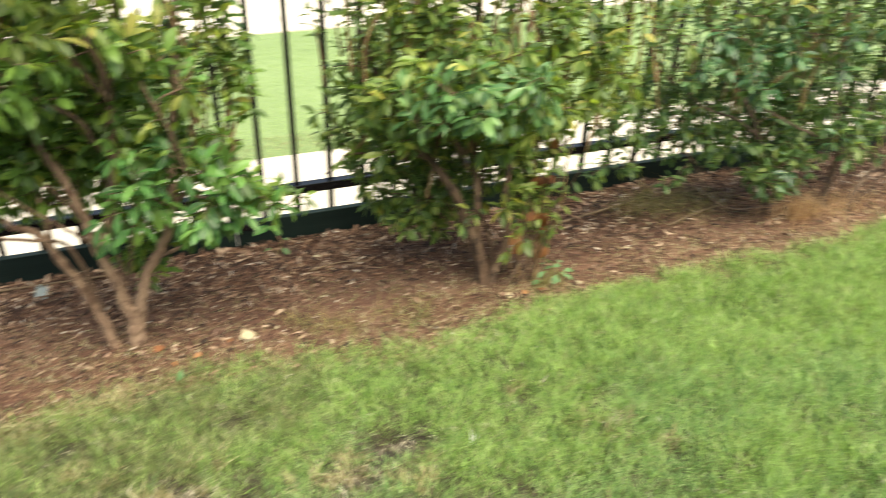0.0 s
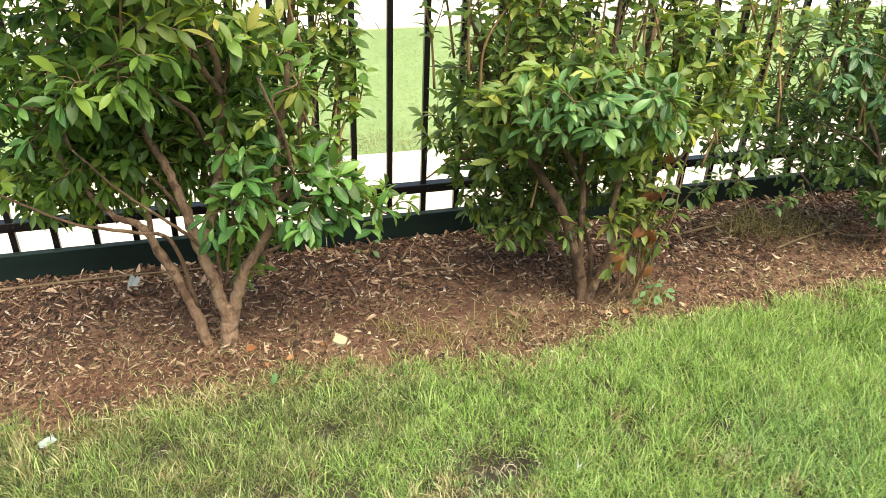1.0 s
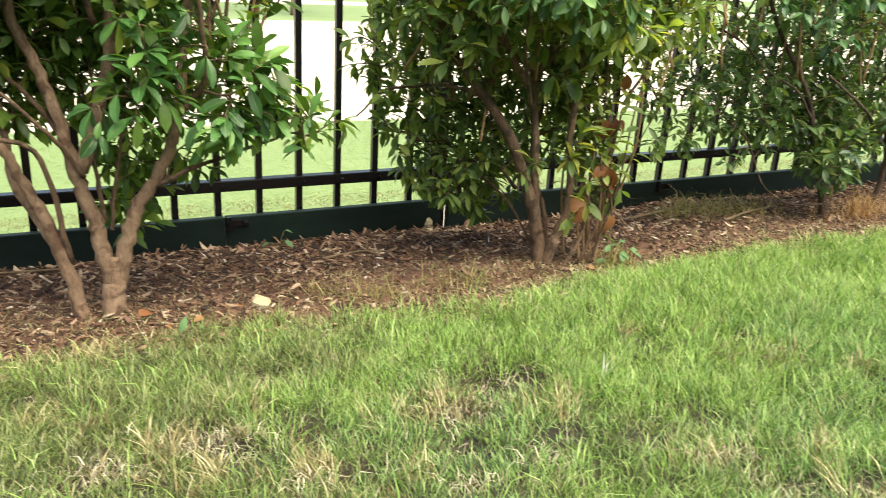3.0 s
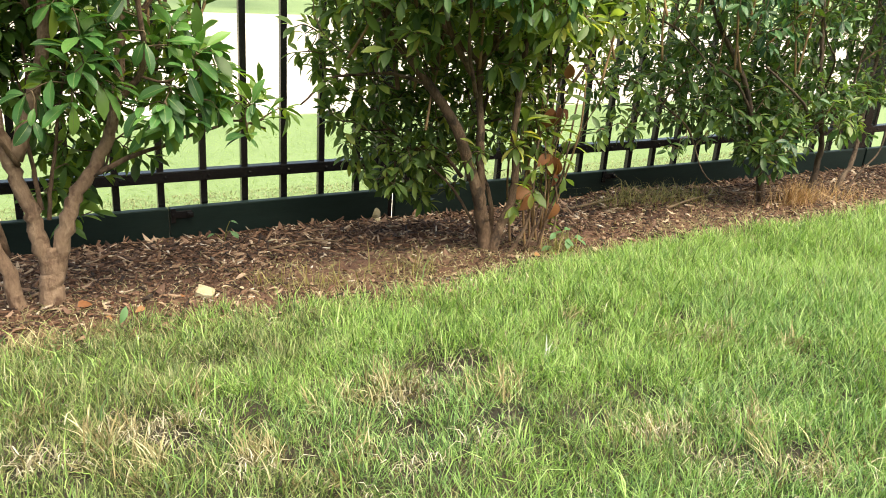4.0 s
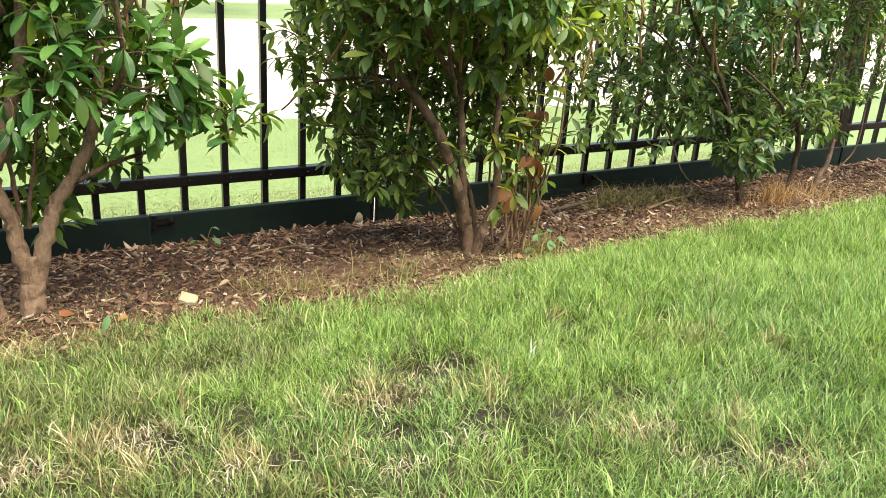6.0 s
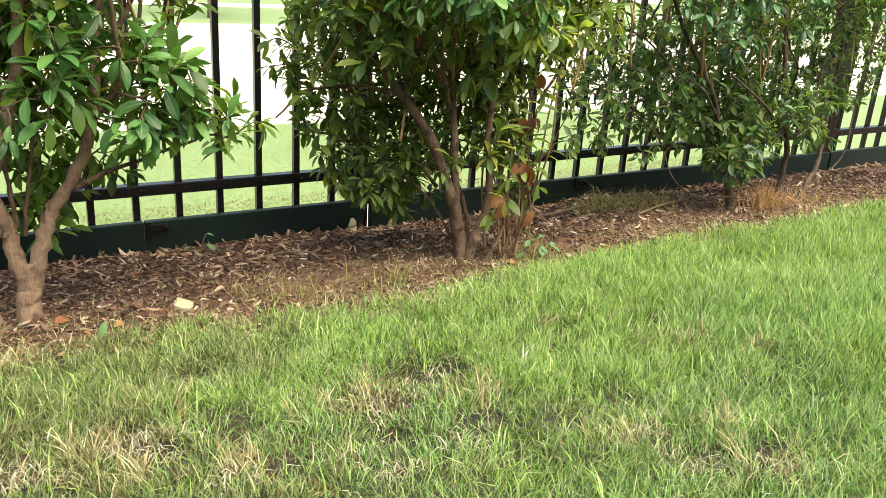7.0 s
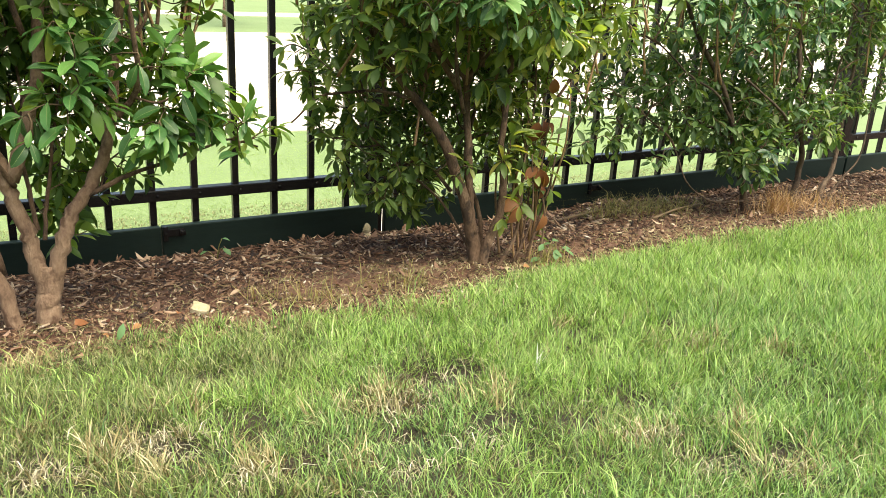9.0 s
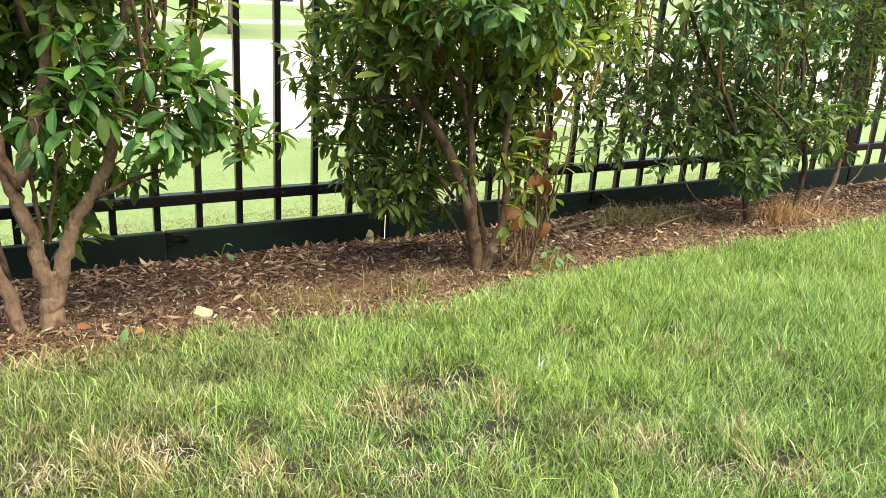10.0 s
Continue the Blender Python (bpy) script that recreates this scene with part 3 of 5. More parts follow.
            side_run = smooth_line([main[at], (main[at] + g) / 2 + r.normal(size=3) * 0.006, g], 4)
            stems.append(tube(side_run - place, np.linspace(0.0019, 0.0011, len(side_run)), 3))
            runs.append(side_run)
        for run in runs:
            span = np.linalg.norm(np.diff(run, axis=0), axis=1).sum()
            count = 3 + int(span / apart[0]) if apart else 5 + int(span / 0.017)
            ends = 3 if apart else 5
            at = np.concatenate([np.ones(ends), 0.3 + 0.68 * np.arange(count - ends) / max(1, count - ends)])
            spot = np.stack([np.interp(at, np.linspace(0, 1, len(run)), run[:, k]) for k in range(3)], -1)
            turn = np.arange(count) * 2.4 + r.random() * 6
            ring = np.stack([np.cos(turn), np.sin(turn), 0.15 + 0.35 * r.normal(size=count)], -1)
            place_l.append(spot)
            way_l.append(ring + r.normal(size=(count, 3)) * 0.2)
            size_l.append(size * (0.66 + 0.5 * r.random(count)))
            wide_l.append(0.9 + 0.4 * r.random(count))
            young_l.append(np.full(count, r.random() < 0.4))
    P, W, S, D, young = (np.concatenate(v) for v in (place_l, way_l, size_l, wide_l, young_l))
    up = np.array([0, 0, 1.0]) + r.normal(size=W.shape) * 0.38
    up += 0.35 * (P - lobe[:, :3].mean(0)) * (1, 1, 0)
    F = leaf_frames(P - place, W, up, S, D)
    front = np.argsort(P[:, 1] + 0.3 * (P[:, 2] > 0.75) + 0.06 * r.random(len(P)) + 9.0 * young)
    single, rest = front[:singles], front[singles:]
    c, t = lay(F[rest[~young[rest]]], LEAF_CO, LEAF_TRIS)
    tagged(piece("foliage", raw_mesh("foliage", c, t, leaf_mat, True), ob, label="dense glossy green leaves"), kind="stuff")
    if young.any():
        c, t = lay(F[young], LEAF_CO, LEAF_TRIS)
        tagged(piece("young_foliage", raw_mesh("young_foliage", c, t, young_leaf_mat, True), ob, label="paler yellow-green young leaves"), kind="stuff")
    c, t = joined(stems)
    tagged(piece("twig_work", raw_mesh("twig_work", c, t, twig_mat, True), ob), kind="stuff")
    for k in single:
        f = F[k]
        piece("leaf", leaf_mesh, ob, Matrix((*(tuple(row) for row in f), (0, 0, 0, 1))))
    return ob


def rising(count, x0, x1, y0, y1, low, high, seed):
    """Upright shoots over a stretch of the shrub: foot and tip of each."""
    r = np.random.default_rng(seed)
    foot = np.stack([r.uniform(x0, x1, count), r.uniform(y0, y1, count), low + 0.08 * r.normal(size=count)], -1)
    tip = foot + np.stack([0.07 * r.normal(size=count), 0.05 * r.normal(size=count), r.uniform(high - low - 0.15, high - low + 0.1, count)], -1)
    return list(zip(foot, tip))


def grow(limbs, thick, thin, *line):
    """Adds a limb along a line, tapering from thick to thin."""
    limbs.append((list(line), thick, thin))


# a mass of leaves: its middle, its half sizes, how crowded it is, and 1 where its leaves are young
limbs, masses = [], []
grow(limbs, 0.026, 0.017, (-0.2, -0.575, -0.02), (-0.197, -0.57, 0.05), (-0.194, -0.567, 0.09), (-0.19, -0.565, 0.13))
grow(limbs, 0.017, 0.008, (-0.195, -0.567, 0.07), (-0.215, -0.562, 0.17), (-0.232, -0.555, 0.25), (-0.246, -0.55, 0.33), (-0.285, -0.52, 0.46), (-0.32, -0.5, 0.58), (-0.36, -0.46, 0.85))
grow(limbs, 0.017, 0.007, (-0.192, -0.567, 0.075), (-0.158, -0.572, 0.16), (-0.132, -0.578, 0.25), (-0.098, -0.58, 0.34), (-0.06, -0.58, 0.41), (-0.02, -0.55, 0.6), (0.03, -0.5, 0.95))
grow(limbs, 0.014, 0.007, (-0.235, -0.555, 0.3), (-0.18, -0.55, 0.46), (-0.165, -0.56, 0.58), (-0.15, -0.57, 0.72), (-0.2, -0.58, 0.9))
grow(limbs, 0.0135, 0.0055, (-0.25, -0.56, -0.02), (-0.285, -0.55, 0.15), (-0.32, -0.54, 0.27), (-0.36, -0.53, 0.345), (-0.42, -0.52, 0.37), (-0.47, -0.5, 0.45), (-0.55, -0.48, 0.62))
grow(limbs, 0.011, 0.005, (-0.27, -0.545, 0.1), (-0.325, -0.5, 0.22), (-0.36, -0.46, 0.36), (-0.38, -0.42, 0.6))
grow(limbs, 0.006, 0.003, (-0.11, -0.58, 0.27), (-0.03, -0.6, 0.31), (0.1, -0.6, 0.35))
grow(limbs, 0.006, 0.003, (0.0, -0.52, 0.55), (0.06, -0.5, 0.65), (0.13, -0.5, 0.8))
grow(limbs, 0.003, 0.0018, (0.1, -0.6, 0.35), (0.16, -0.58, 0.36), (0.22, -0.57, 0.34))
grow(limbs, 0.005, 0.002, (0.02, -0.52, 0.45), (0.055, -0.5, 0.66), (0.05, -0.47, 1.15))
grow(limbs, 0.0045, 0.002, (0.05, -0.5, 0.42), (0.11, -0.47, 0.62), (0.13, -0.44, 1.05))
grow(limbs, 0.005, 0.002, (-0.05, -0.55, 0.5), (0.0, -0.5, 0.7), (-0.02, -0.46, 1.1))
grow(limbs, 0.006, 0.0025, (-0.265, -0.55, 0.12), (-0.3, -0.58, 0.33), (-0.38, -0.6, 0.38), (-0.5, -0.6, 0.42), (-0.62, -0.6, 0.5))
grow(limbs, 0.005, 0.0022, (-0.23, -0.56, 0.29), (-0.28, -0.6, 0.38), (-0.37, -0.62, 0.48), (-0.46, -0.62, 0.6))
grow(limbs, 0.006, 0.0025, (-0.25, -0.54, 0.34), (-0.3, -0.5, 0.42), (-0.4, -0.45, 0.52), (-0.5, -0.42, 0.68))
grow(limbs, 0.005, 0.0022, (-0.2, -0.55, 0.2), (-0.21, -0.5, 0.32), (-0.2, -0.46, 0.46), (-0.22, -0.42, 0.66))
grow(limbs, 0.0045, 0.002, (-0.19, -0.55, 0.18), (-0.17, -0.5, 0.28), (-0.14, -0.46, 0.4), (-0.1, -0.42, 0.6))
grow(limbs, 0.007, 0.003, (-0.06, -0.58, 0.4), (-0.02, -0.63, 0.48), (-0.03, -0.68, 0.6), (-0.08, -0.7, 0.76))
grow(limbs, 0.006, 0.003, (-0.19, -0.565, 0.56), (-0.22, -0.62, 0.66), (-0.28, -0.68, 0.74), (-0.34, -0.72, 0.82))
grow(limbs, 0.0075, 0.0035, (-0.152, -0.6, 0.69), (-0.199, -0.63, 0.79), (-0.229, -0.64, 0.875), (-0.25, -0.65, 0.94), (-0.3, -0.66, 1.1))
grow(limbs, 0.0065, 0.003, (-0.152, -0.59, 0.7), (-0.127, -0.62, 0.772), (-0.112, -0.63, 0.841), (-0.1, -0.63, 1.0))
grow(limbs, 0.0045, 0.002, (-0.19, -0.63, 0.77), (-0.24, -0.66, 0.82), (-0.31, -0.69, 0.88))
masses.append((-0.38, -0.42, 0.7, 0.34, 0.2, 0.22, 1.7))
masses.append((-0.13, -0.44, 0.66, 0.2, 0.16, 0.2, 1.5))
masses.append((-0.5, -0.46, 0.54, 0.24, 0.18, 0.11, 1.3))
masses.append((-0.3, -0.33, 0.62, 0.34, 0.1, 0.2, 2.2))
masses.append((-0.14, -0.46, 0.28, 0.07, 0.05, 0.16, 5.0))
masses.append((-0.09, -0.45, 0.4, 0.11, 0.06, 0.1, 2.6))
masses.append((-0.36, -0.4, 0.42, 0.17, 0.07, 0.085, 3.4))
masses.append((-0.52, -0.43, 0.44, 0.16, 0.09, 0.1, 2.2))
masses.append((-0.2, -0.4, 0.45, 0.12, 0.07, 0.12, 2.6))
masses.append((-0.1, -0.38, 0.44, 0.2, 0.09, 0.12, 1.6))
masses.append((-0.34, -0.73, 0.8, 0.15, 0.09, 0.085, 1.8))
masses.append((-0.17, -0.67, 0.44, 0.05, 0.04, 0.07, 1.8))
masses.append((-0.54, -0.62, 0.72, 0.12, 0.1, 0.1, 1.0))
masses.append((-0.43, -0.38, 0.45, 0.3, 0.12, 0.12, 1.9))
masses.append((-0.31, -0.44, 0.52, 0.16, 0.1, 0.13, 1.5))
masses.append((-0.04, -0.66, 0.76, 0.09, 0.08, 0.13, 1.1, 1))
masses.append((-0.2, -0.7, 0.88, 0.14, 0.08, 0.08, 1.0, 1))
masses.append((-0.1, -0.67, 0.47, 0.06, 0.05, 0.06, 1.2))
masses.append((0.02, -0.64, 0.45, 0.12, 0.08, 0.085, 2.4))
masses.append((0.1, -0.6, 0.41, 0.12, 0.1, 0.085, 1.7))
masses.append((0.19, -0.58, 0.37, 0.08, 0.07, 0.07, 1.4))
masses.append((-0.08, -0.64, 0.57, 0.14, 0.07, 0.09, 1.4))
masses.append((0.07, -0.57, 0.51, 0.11, 0.1, 0.07, 0.9))
masses.append((-0.02, -0.52, 0.31, 0.06, 0.05, 0.06, 1.4))
masses.append((0.03, -0.46, 0.68, 0.07, 0.1, 0.2, 0.35, 1))
masses.append((-0.3, -0.52, 1.08, 0.36, 0.36, 0.24, 0.6, 1))
# unseen crown top, added to cast shade on the leaves and bed below
masses.append((-0.38, -0.56, 1.4, 0.46, 0.42, 0.24, 0.75))
shrub((-0.2, -0.575, 0.02), "tall evergreen shrub forking low from one pale trunk", limbs, masses, 2700, 11, size=0.047, tint=(0.95, 1.0, 0.95), warm=0.01,
      shoots=[((0.012, -0.52, 0.5), (0.03, -0.5, 0.9)), ((0.06, -0.53, 0.48), (0.14, -0.52, 0.88)), ((0.1, -0.53, 0.5), (0.1, -0.5, 0.96)), ((0.09, -0.55, 0.45), (0.16, -0.55, 0.7))] + rising(10, -0.5, 0.08, -0.66, -0.45, 0.8, 1.25, 81) + rising(2, 0.02, 0.16, -0.56, -0.46, 0.5, 0.95, 86))

limbs, masses = [], []
grow(limbs, 0.0195, 0.006, (0.765, -0.6, -0.02), (0.75, -0.6, 0.08), (0.72, -0.59, 0.17), (0.65, -0.57, 0.34), (0.57, -0.55, 0.46), (0.5, -0.52, 0.56), (0.42, -0.5, 0.8))
grow(limbs, 0.011, 0.005, (0.745, -0.6, 0.1), (0.728, -0.595, 0.2), (0.722, -0.58, 0.36), (0.712, -0.58, 0.47), (0.66, -0.575, 0.51), (0.62, -0.56, 0.56), (0.6, -0.54, 0.8))
grow(limbs, 0.0135, 0.006, (0.765, -0.605, -0.02), (0.776, -0.62, 0.075), (0.804, -0.62, 0.15), (0.806, -0.62, 0.25), (0.8, -0.615, 0.36), (0.85, -0.58, 0.8))
grow(limbs, 0.007, 0.003, (0.78, -0.58, -0.02), (0.79, -0.56, 0.12), (0.76, -0.52, 0.28), (0.84, -0.48, 0.5), (0.95, -0.45, 0.85))
grow(limbs, 0.008, 0.004, (0.68, -0.6, 0.45), (0.62, -0.62, 0.52), (0.55, -0.66, 0.62))
grow(limbs, 0.0045, 0.002, (0.8, -0.62, -0.01), (0.85, -0.63, 0.1), (0.86, -0.63, 0.26), (0.88, -0.62, 0.45), (0.86, -0.6, 0.7))
grow(limbs, 0.0028, 0.0015, (0.87, -0.61, -0.01), (0.885, -0.62, 0.12), (0.9, -0.61, 0.3), (0.93, -0.6, 0.5))
grow(limbs, 0.0038, 0.002, (0.75, -0.59, 0.05), (0.7, -0.52, 0.16), (0.62, -0.46, 0.24), (0.52, -0.42, 0.34))
grow(limbs, 0.0036, 0.002, (0.89, -0.62, -0.01), (0.91, -0.63, 0.1), (0.935, -0.64, 0.22), (0.97, -0.62, 0.38), (1.03, -0.6, 0.6))
grow(limbs, 0.0075, 0.003, (0.713, -0.58, 0.46), (0.74, -0.585, 0.52), (0.775, -0.58, 0.58), (0.84, -0.56, 0.85))
grow(limbs, 0.005, 0.003, (0.74, -0.585, 0.52), (0.73, -0.62, 0.62), (0.74, -0.6, 0.85))
grow(limbs, 0.005, 0.002, (0.55, -0.5, 0.4), (0.52, -0.47, 0.65), (0.5, -0.45, 1.1))
grow(limbs, 0.005, 0.002, (0.62, -0.55, 0.45), (0.63, -0.5, 0.7), (0.6, -0.48, 1.15))
grow(limbs, 0.0045, 0.002, (0.74, -0.6, 0.5), (0.76, -0.55, 0.75), (0.8, -0.5, 1.15))
grow(limbs, 0.0045, 0.002, (0.88, -0.6, 0.45), (0.93, -0.58, 0.7), (1.0, -0.52, 1.1))
grow(limbs, 0.0045, 0.002, (0.95, -0.6, 0.4), (1.03, -0.6, 0.55), (1.1, -0.56, 0.85))
grow(limbs, 0.003, 0.0015, (0.85, -0.63, 0.02), (0.88, -0.65, 0.14), (0.865, -0.65, 0.3))
grow(limbs, 0.003, 0.0015, (0.92, -0.64, 0.0), (0.925, -0.645, 0.13), (0.905, -0.64, 0.25), (0.92, -0.635, 0.4))
grow(limbs, 0.005, 0.002, (0.7, -0.56, 0.2), (0.66, -0.5, 0.26), (0.62, -0.45, 0.24), (0.58, -0.42, 0.16))
grow(limbs, 0.005, 0.002, (0.6, -0.55, 0.42), (0.5, -0.52, 0.44), (0.4, -0.47, 0.42), (0.34, -0.44, 0.36))
grow(limbs, 0.005, 0.002, (0.69, -0.61, 0.4), (0.62, -0.68, 0.52), (0.58, -0.74, 0.62), (0.55, -0.8, 0.7))
grow(limbs, 0.0045, 0.002, (0.7, -0.6, 0.47), (0.74, -0.68, 0.58), (0.78, -0.76, 0.68))
masses.append((0.68, -0.38, 0.52, 0.31, 0.16, 0.24, 0.95))
masses.append((0.6, -0.38, 0.3, 0.19, 0.13, 0.14, 1.3))
masses.append((0.69, -0.4, 0.19, 0.12, 0.08, 0.1, 2.2))
masses.append((0.57, -0.42, 0.2, 0.08, 0.08, 0.07, 1.4))
masses.append((0.82, -0.36, 0.3, 0.15, 0.1, 0.14, 1.3))
masses.append((0.45, -0.46, 0.54, 0.13, 0.12, 0.2, 0.5))
masses.append((0.36, -0.46, 0.46, 0.05, 0.07, 0.09, 0.8))
masses.append((0.62, -0.76, 0.69, 0.22, 0.11, 0.1, 1.7))
masses.append((0.78, -0.72, 0.62, 0.14, 0.1, 0.1, 1.6, 1))
masses.append((0.55, -0.62, 0.6, 0.2, 0.1, 0.13, 0.8))
masses.append((0.73, -0.58, 0.52, 0.16, 0.08, 0.12, 1.0))
masses.append((0.88, -0.56, 0.52, 0.13, 0.11, 0.17, 1.5, 1))
masses.append((0.86, -0.6, 0.34, 0.08, 0.05, 0.1, 1.5, 1))
masses.append((1.0, -0.6, 0.62, 0.15, 0.12, 0.15, 1.1, 1))
masses.append((0.83, -0.65, 0.3, 0.06, 0.04, 0.07, 1.0, 1))
masses.append((0.9, -0.5, 0.42, 0.1, 0.1, 0.14, 0.7))
masses.append((0.67, -0.62, 0.25, 0.05, 0.04, 0.05, 1.3))
masses.append((0.63, -0.5, 0.3, 0.1, 0.06, 0.11, 1.2))
masses.append((0.88, -0.6, 0.21, 0.08, 0.05, 0.11, 1.3, 1))
masses.append((0.8, -0.64, 0.17, 0.05, 0.03, 0.06, 1.0, 1))
masses.append((0.7, -0.5, 1.1, 0.45, 0.3, 0.18, 0.2, 1))
shrub((0.76, -0.59, 0.03), "bushy evergreen shrub with several stems and dense low leaves", limbs, masses, 1420, 12, size=0.043, tint=(1.08, 1.0, 1.25), warm=0.02, shoots=rising(30, 0.28, 1.15, -0.66, -0.42, 0.62, 1.08, 82) + rising(20, 0.3, 1.15, -0.7, -0.45, 0.5, 0.86, 84) + [(a, b, 0.06) for a, b in rising(9, 0.84, 0.98, -0.62, -0.54, 0.0, 0.5, 87)])

limbs, masses = [], []
grow(limbs, 0.0135, 0.005, (1.85, -0.52, -0.03), (1.81, -0.52, 0.08), (1.76, -0.51, 0.2), (1.7, -0.5, 0.36), (1.56, -0.48, 0.55), (1.45, -0.45, 0.75))
grow(limbs, 0.0125, 0.005, (2.03, -0.53, -0.03), (2.07, -0.52, 0.1), (2.05, -0.5, 0.3), (2.0, -0.48, 0.55), (1.95, -0.45, 0.85))
grow(limbs, 0.0105, 0.0045, (2.13, -0.54, -0.03), (2.2, -0.53, 0.08), (2.28, -0.5, 0.2), (2.3, -0.48, 0.45), (2.36, -0.45, 0.8))
grow(limbs, 0.0036, 0.0016, (1.84, -0.52, 0.06), (1.74, -0.54, 0.07), (1.65, -0.52, 0.08), (1.57, -0.5, 0.14), (1.52, -0.48, 0.24))
grow(limbs, 0.0045, 0.002, (1.72, -0.5, 0.32), (1.6, -0.54, 0.4), (1.45, -0.56, 0.47), (1.32, -0.54, 0.56))
grow(limbs, 0.004, 0.002, (2.04, -0.5, 0.36), (1.95, -0.58, 0.46), (1.84, -0.62, 0.54), (1.76, -0.62, 0.68))
grow(limbs, 0.0045, 0.0022, (2.06, -0.5, 0.26), (2.14, -0.52, 0.36), (2.17, -0.52, 0.5), (2.24, -0.5, 0.72))
grow(limbs, 0.004, 0.002, (2.16, -0.54, 0.0), (2.24, -0.56, 0.1), (2.34, -0.55, 0.2), (2.38, -0.52, 0.4))
grow(limbs, 0.006, 0.003, (2.0, -0.5, 0.25), (1.9, -0.56, 0.32), (1.78, -0.6, 0.38), (1.63, -0.6, 0.46))
masses.append((1.78, -0.37, 0.45, 0.48, 0.16, 0.23, 1.6))
masses.append((1.8, -0.5, 1.02, 0.55, 0.36, 0.26, 0.28, 1))
masses.append((1.38, -0.42, 0.42, 0.22, 0.18, 0.13, 1.2))
masses.append((1.77, -0.56, 0.23, 0.12, 0.09, 0.11, 4.5))
masses.append((1.86, -0.45, 0.3, 0.2, 0.08, 0.12, 2.5))
masses.append((1.55, -0.48, 0.3, 0.19, 0.1, 0.09, 1.5))
masses.append((1.95, -0.54, 0.33, 0.2, 0.1, 0.1, 1.8))
masses.append((2.2, -0.5, 0.36, 0.15, 0.1, 0.13, 1.6))
masses.append((2.06, -0.58, 0.3, 0.13, 0.07, 0.11, 1.8))
masses.append((2.32, -0.42, 0.62, 0.3, 0.22, 0.34, 1.25))
masses.append((1.86, -0.42, 0.32, 0.36, 0.16, 0.17, 1.8))
masses.append((1.6, -0.62, 0.66, 0.35, 0.12, 0.16, 0.9))
masses.append((1.3, -0.48, 0.68, 0.2, 0.18, 0.22, 0.4, 1))
masses.append((1.17, -0.45, 0.5, 0.1, 0.1, 0.17, 0.6, 1))
masses.append((1.2, -0.5, 0.34, 0.14, 0.07, 0.1, 1.5))
masses.append((1.36, -0.5, 0.27, 0.12, 0.07, 0.07, 1.6))
# the tint darkens every leaf here to stand in for shade inside the shrub
shrub((2.0, -0.52, 0.01), "spreading evergreen shrub with low branches, its leaves tinted darker for inner shade", limbs, masses, 1750, 13, size=0.038, tint=(0.78, 0.8, 1.2), shoots=rising(18, 1.25, 2.4, -0.6, -0.4, 0.6, 1.05, 83) + rising(12, 1.2, 1.9, -0.62, -0.42, 0.5, 0.86, 85))

limbs, masses = [], []
grow(limbs, 0.018, 0.006, (3.05, -0.5, -0.03), (3.02, -0.5, 0.2), (2.9, -0.48, 0.5), (2.8, -0.45, 0.9))
grow(limbs, 0.016, 0.006, (3.1, -0.5, -0.03), (3.15, -0.48, 0.25), (3.25, -0.45, 0.8))
masses.append((3.0, -0.48, 0.82, 0.48, 0.36, 0.42, 1.0))
shrub((3.05, -0.5, 0.0), "evergreen shrub at the far end of the row", limbs, masses, 240, 14, size=0.05, singles=40)

# ---- grass ----


def blades(x, y, length, width, lean, seed, z=None):
    """Arching grass blades standing at x, y."""
    r = np.random.default_rng(seed)
    n = len(x)
    z = land(x, y) if z is None else z
    a = r.random(n) * 2 * np.pi
    side = np.stack([np.cos(a), np.sin(a), 0 * a], -1) * (width / 2)[:, None]
    b = a + np.pi / 2 + r.normal(size=n) * 0.4
    out = np.stack([np.cos(b), np.sin(b)], -1) * (lean * length)[:, None]
    base = np.stack([x, y, z - 0.004], -1)
    mid_ = base + np.concatenate([out * 0.3, (length * 0.6)[:, None]], 1)
    tip = base + np.concatenate([out, (length * np.sqrt(np.clip(1 - 0.6 * lean**2, 0.08, 1)))[:, None]], 1)
    co = np.stack([base - side, base + side, mid_ - side * 0.8, mid_ + side * 0.8, tip], 1).reshape(-1, 3)
    k = (np.arange(n) * 5)[:, None, None]
    tris = (np.array([[0, 1, 3], [0, 3, 2], [2, 3, 4]])[None] + k).reshape(-1, 3)
    return co, tris


def scatter(n, x0, x1, y0, y1, seed):
    r = np.random.default_rng(seed)
    return r.random(n) * (x1 - x0) + x0, r.random(n) * (y1 - y0) + y0, r


def turf(count, per, x0, x1, y0, y1, seed):
    """Blades gathered in tufts that fan outwards: places, offsets from the tuft's middle, the tuft each belongs to, and a generator."""
    r = np.random.default_rng(seed)
    cols = int(math.sqrt(count * (x1 - x0) / (y1 - y0)))
    rows = max(1, count // cols)
    i, j = (k.ravel() for k in np.meshgrid(np.arange(cols), np.arange(rows)))
    cx = x0 + (i + 0.5 + 0.9 * (r.random(len(i)) - 0.5)) / cols * (x1 - x0)
    cy = y0 + (j + 0.5 + 0.9 * (r.random(len(i)) - 0.5)) / rows * (y1 - y0)
    n = r.integers(per // 2, per * 3 // 2, len(cx))
    own = np.repeat(np.arange(len(cx)), n)
    off = r.normal(size=(len(own), 2)) * 0.011
    return cx, cy, off, own, r


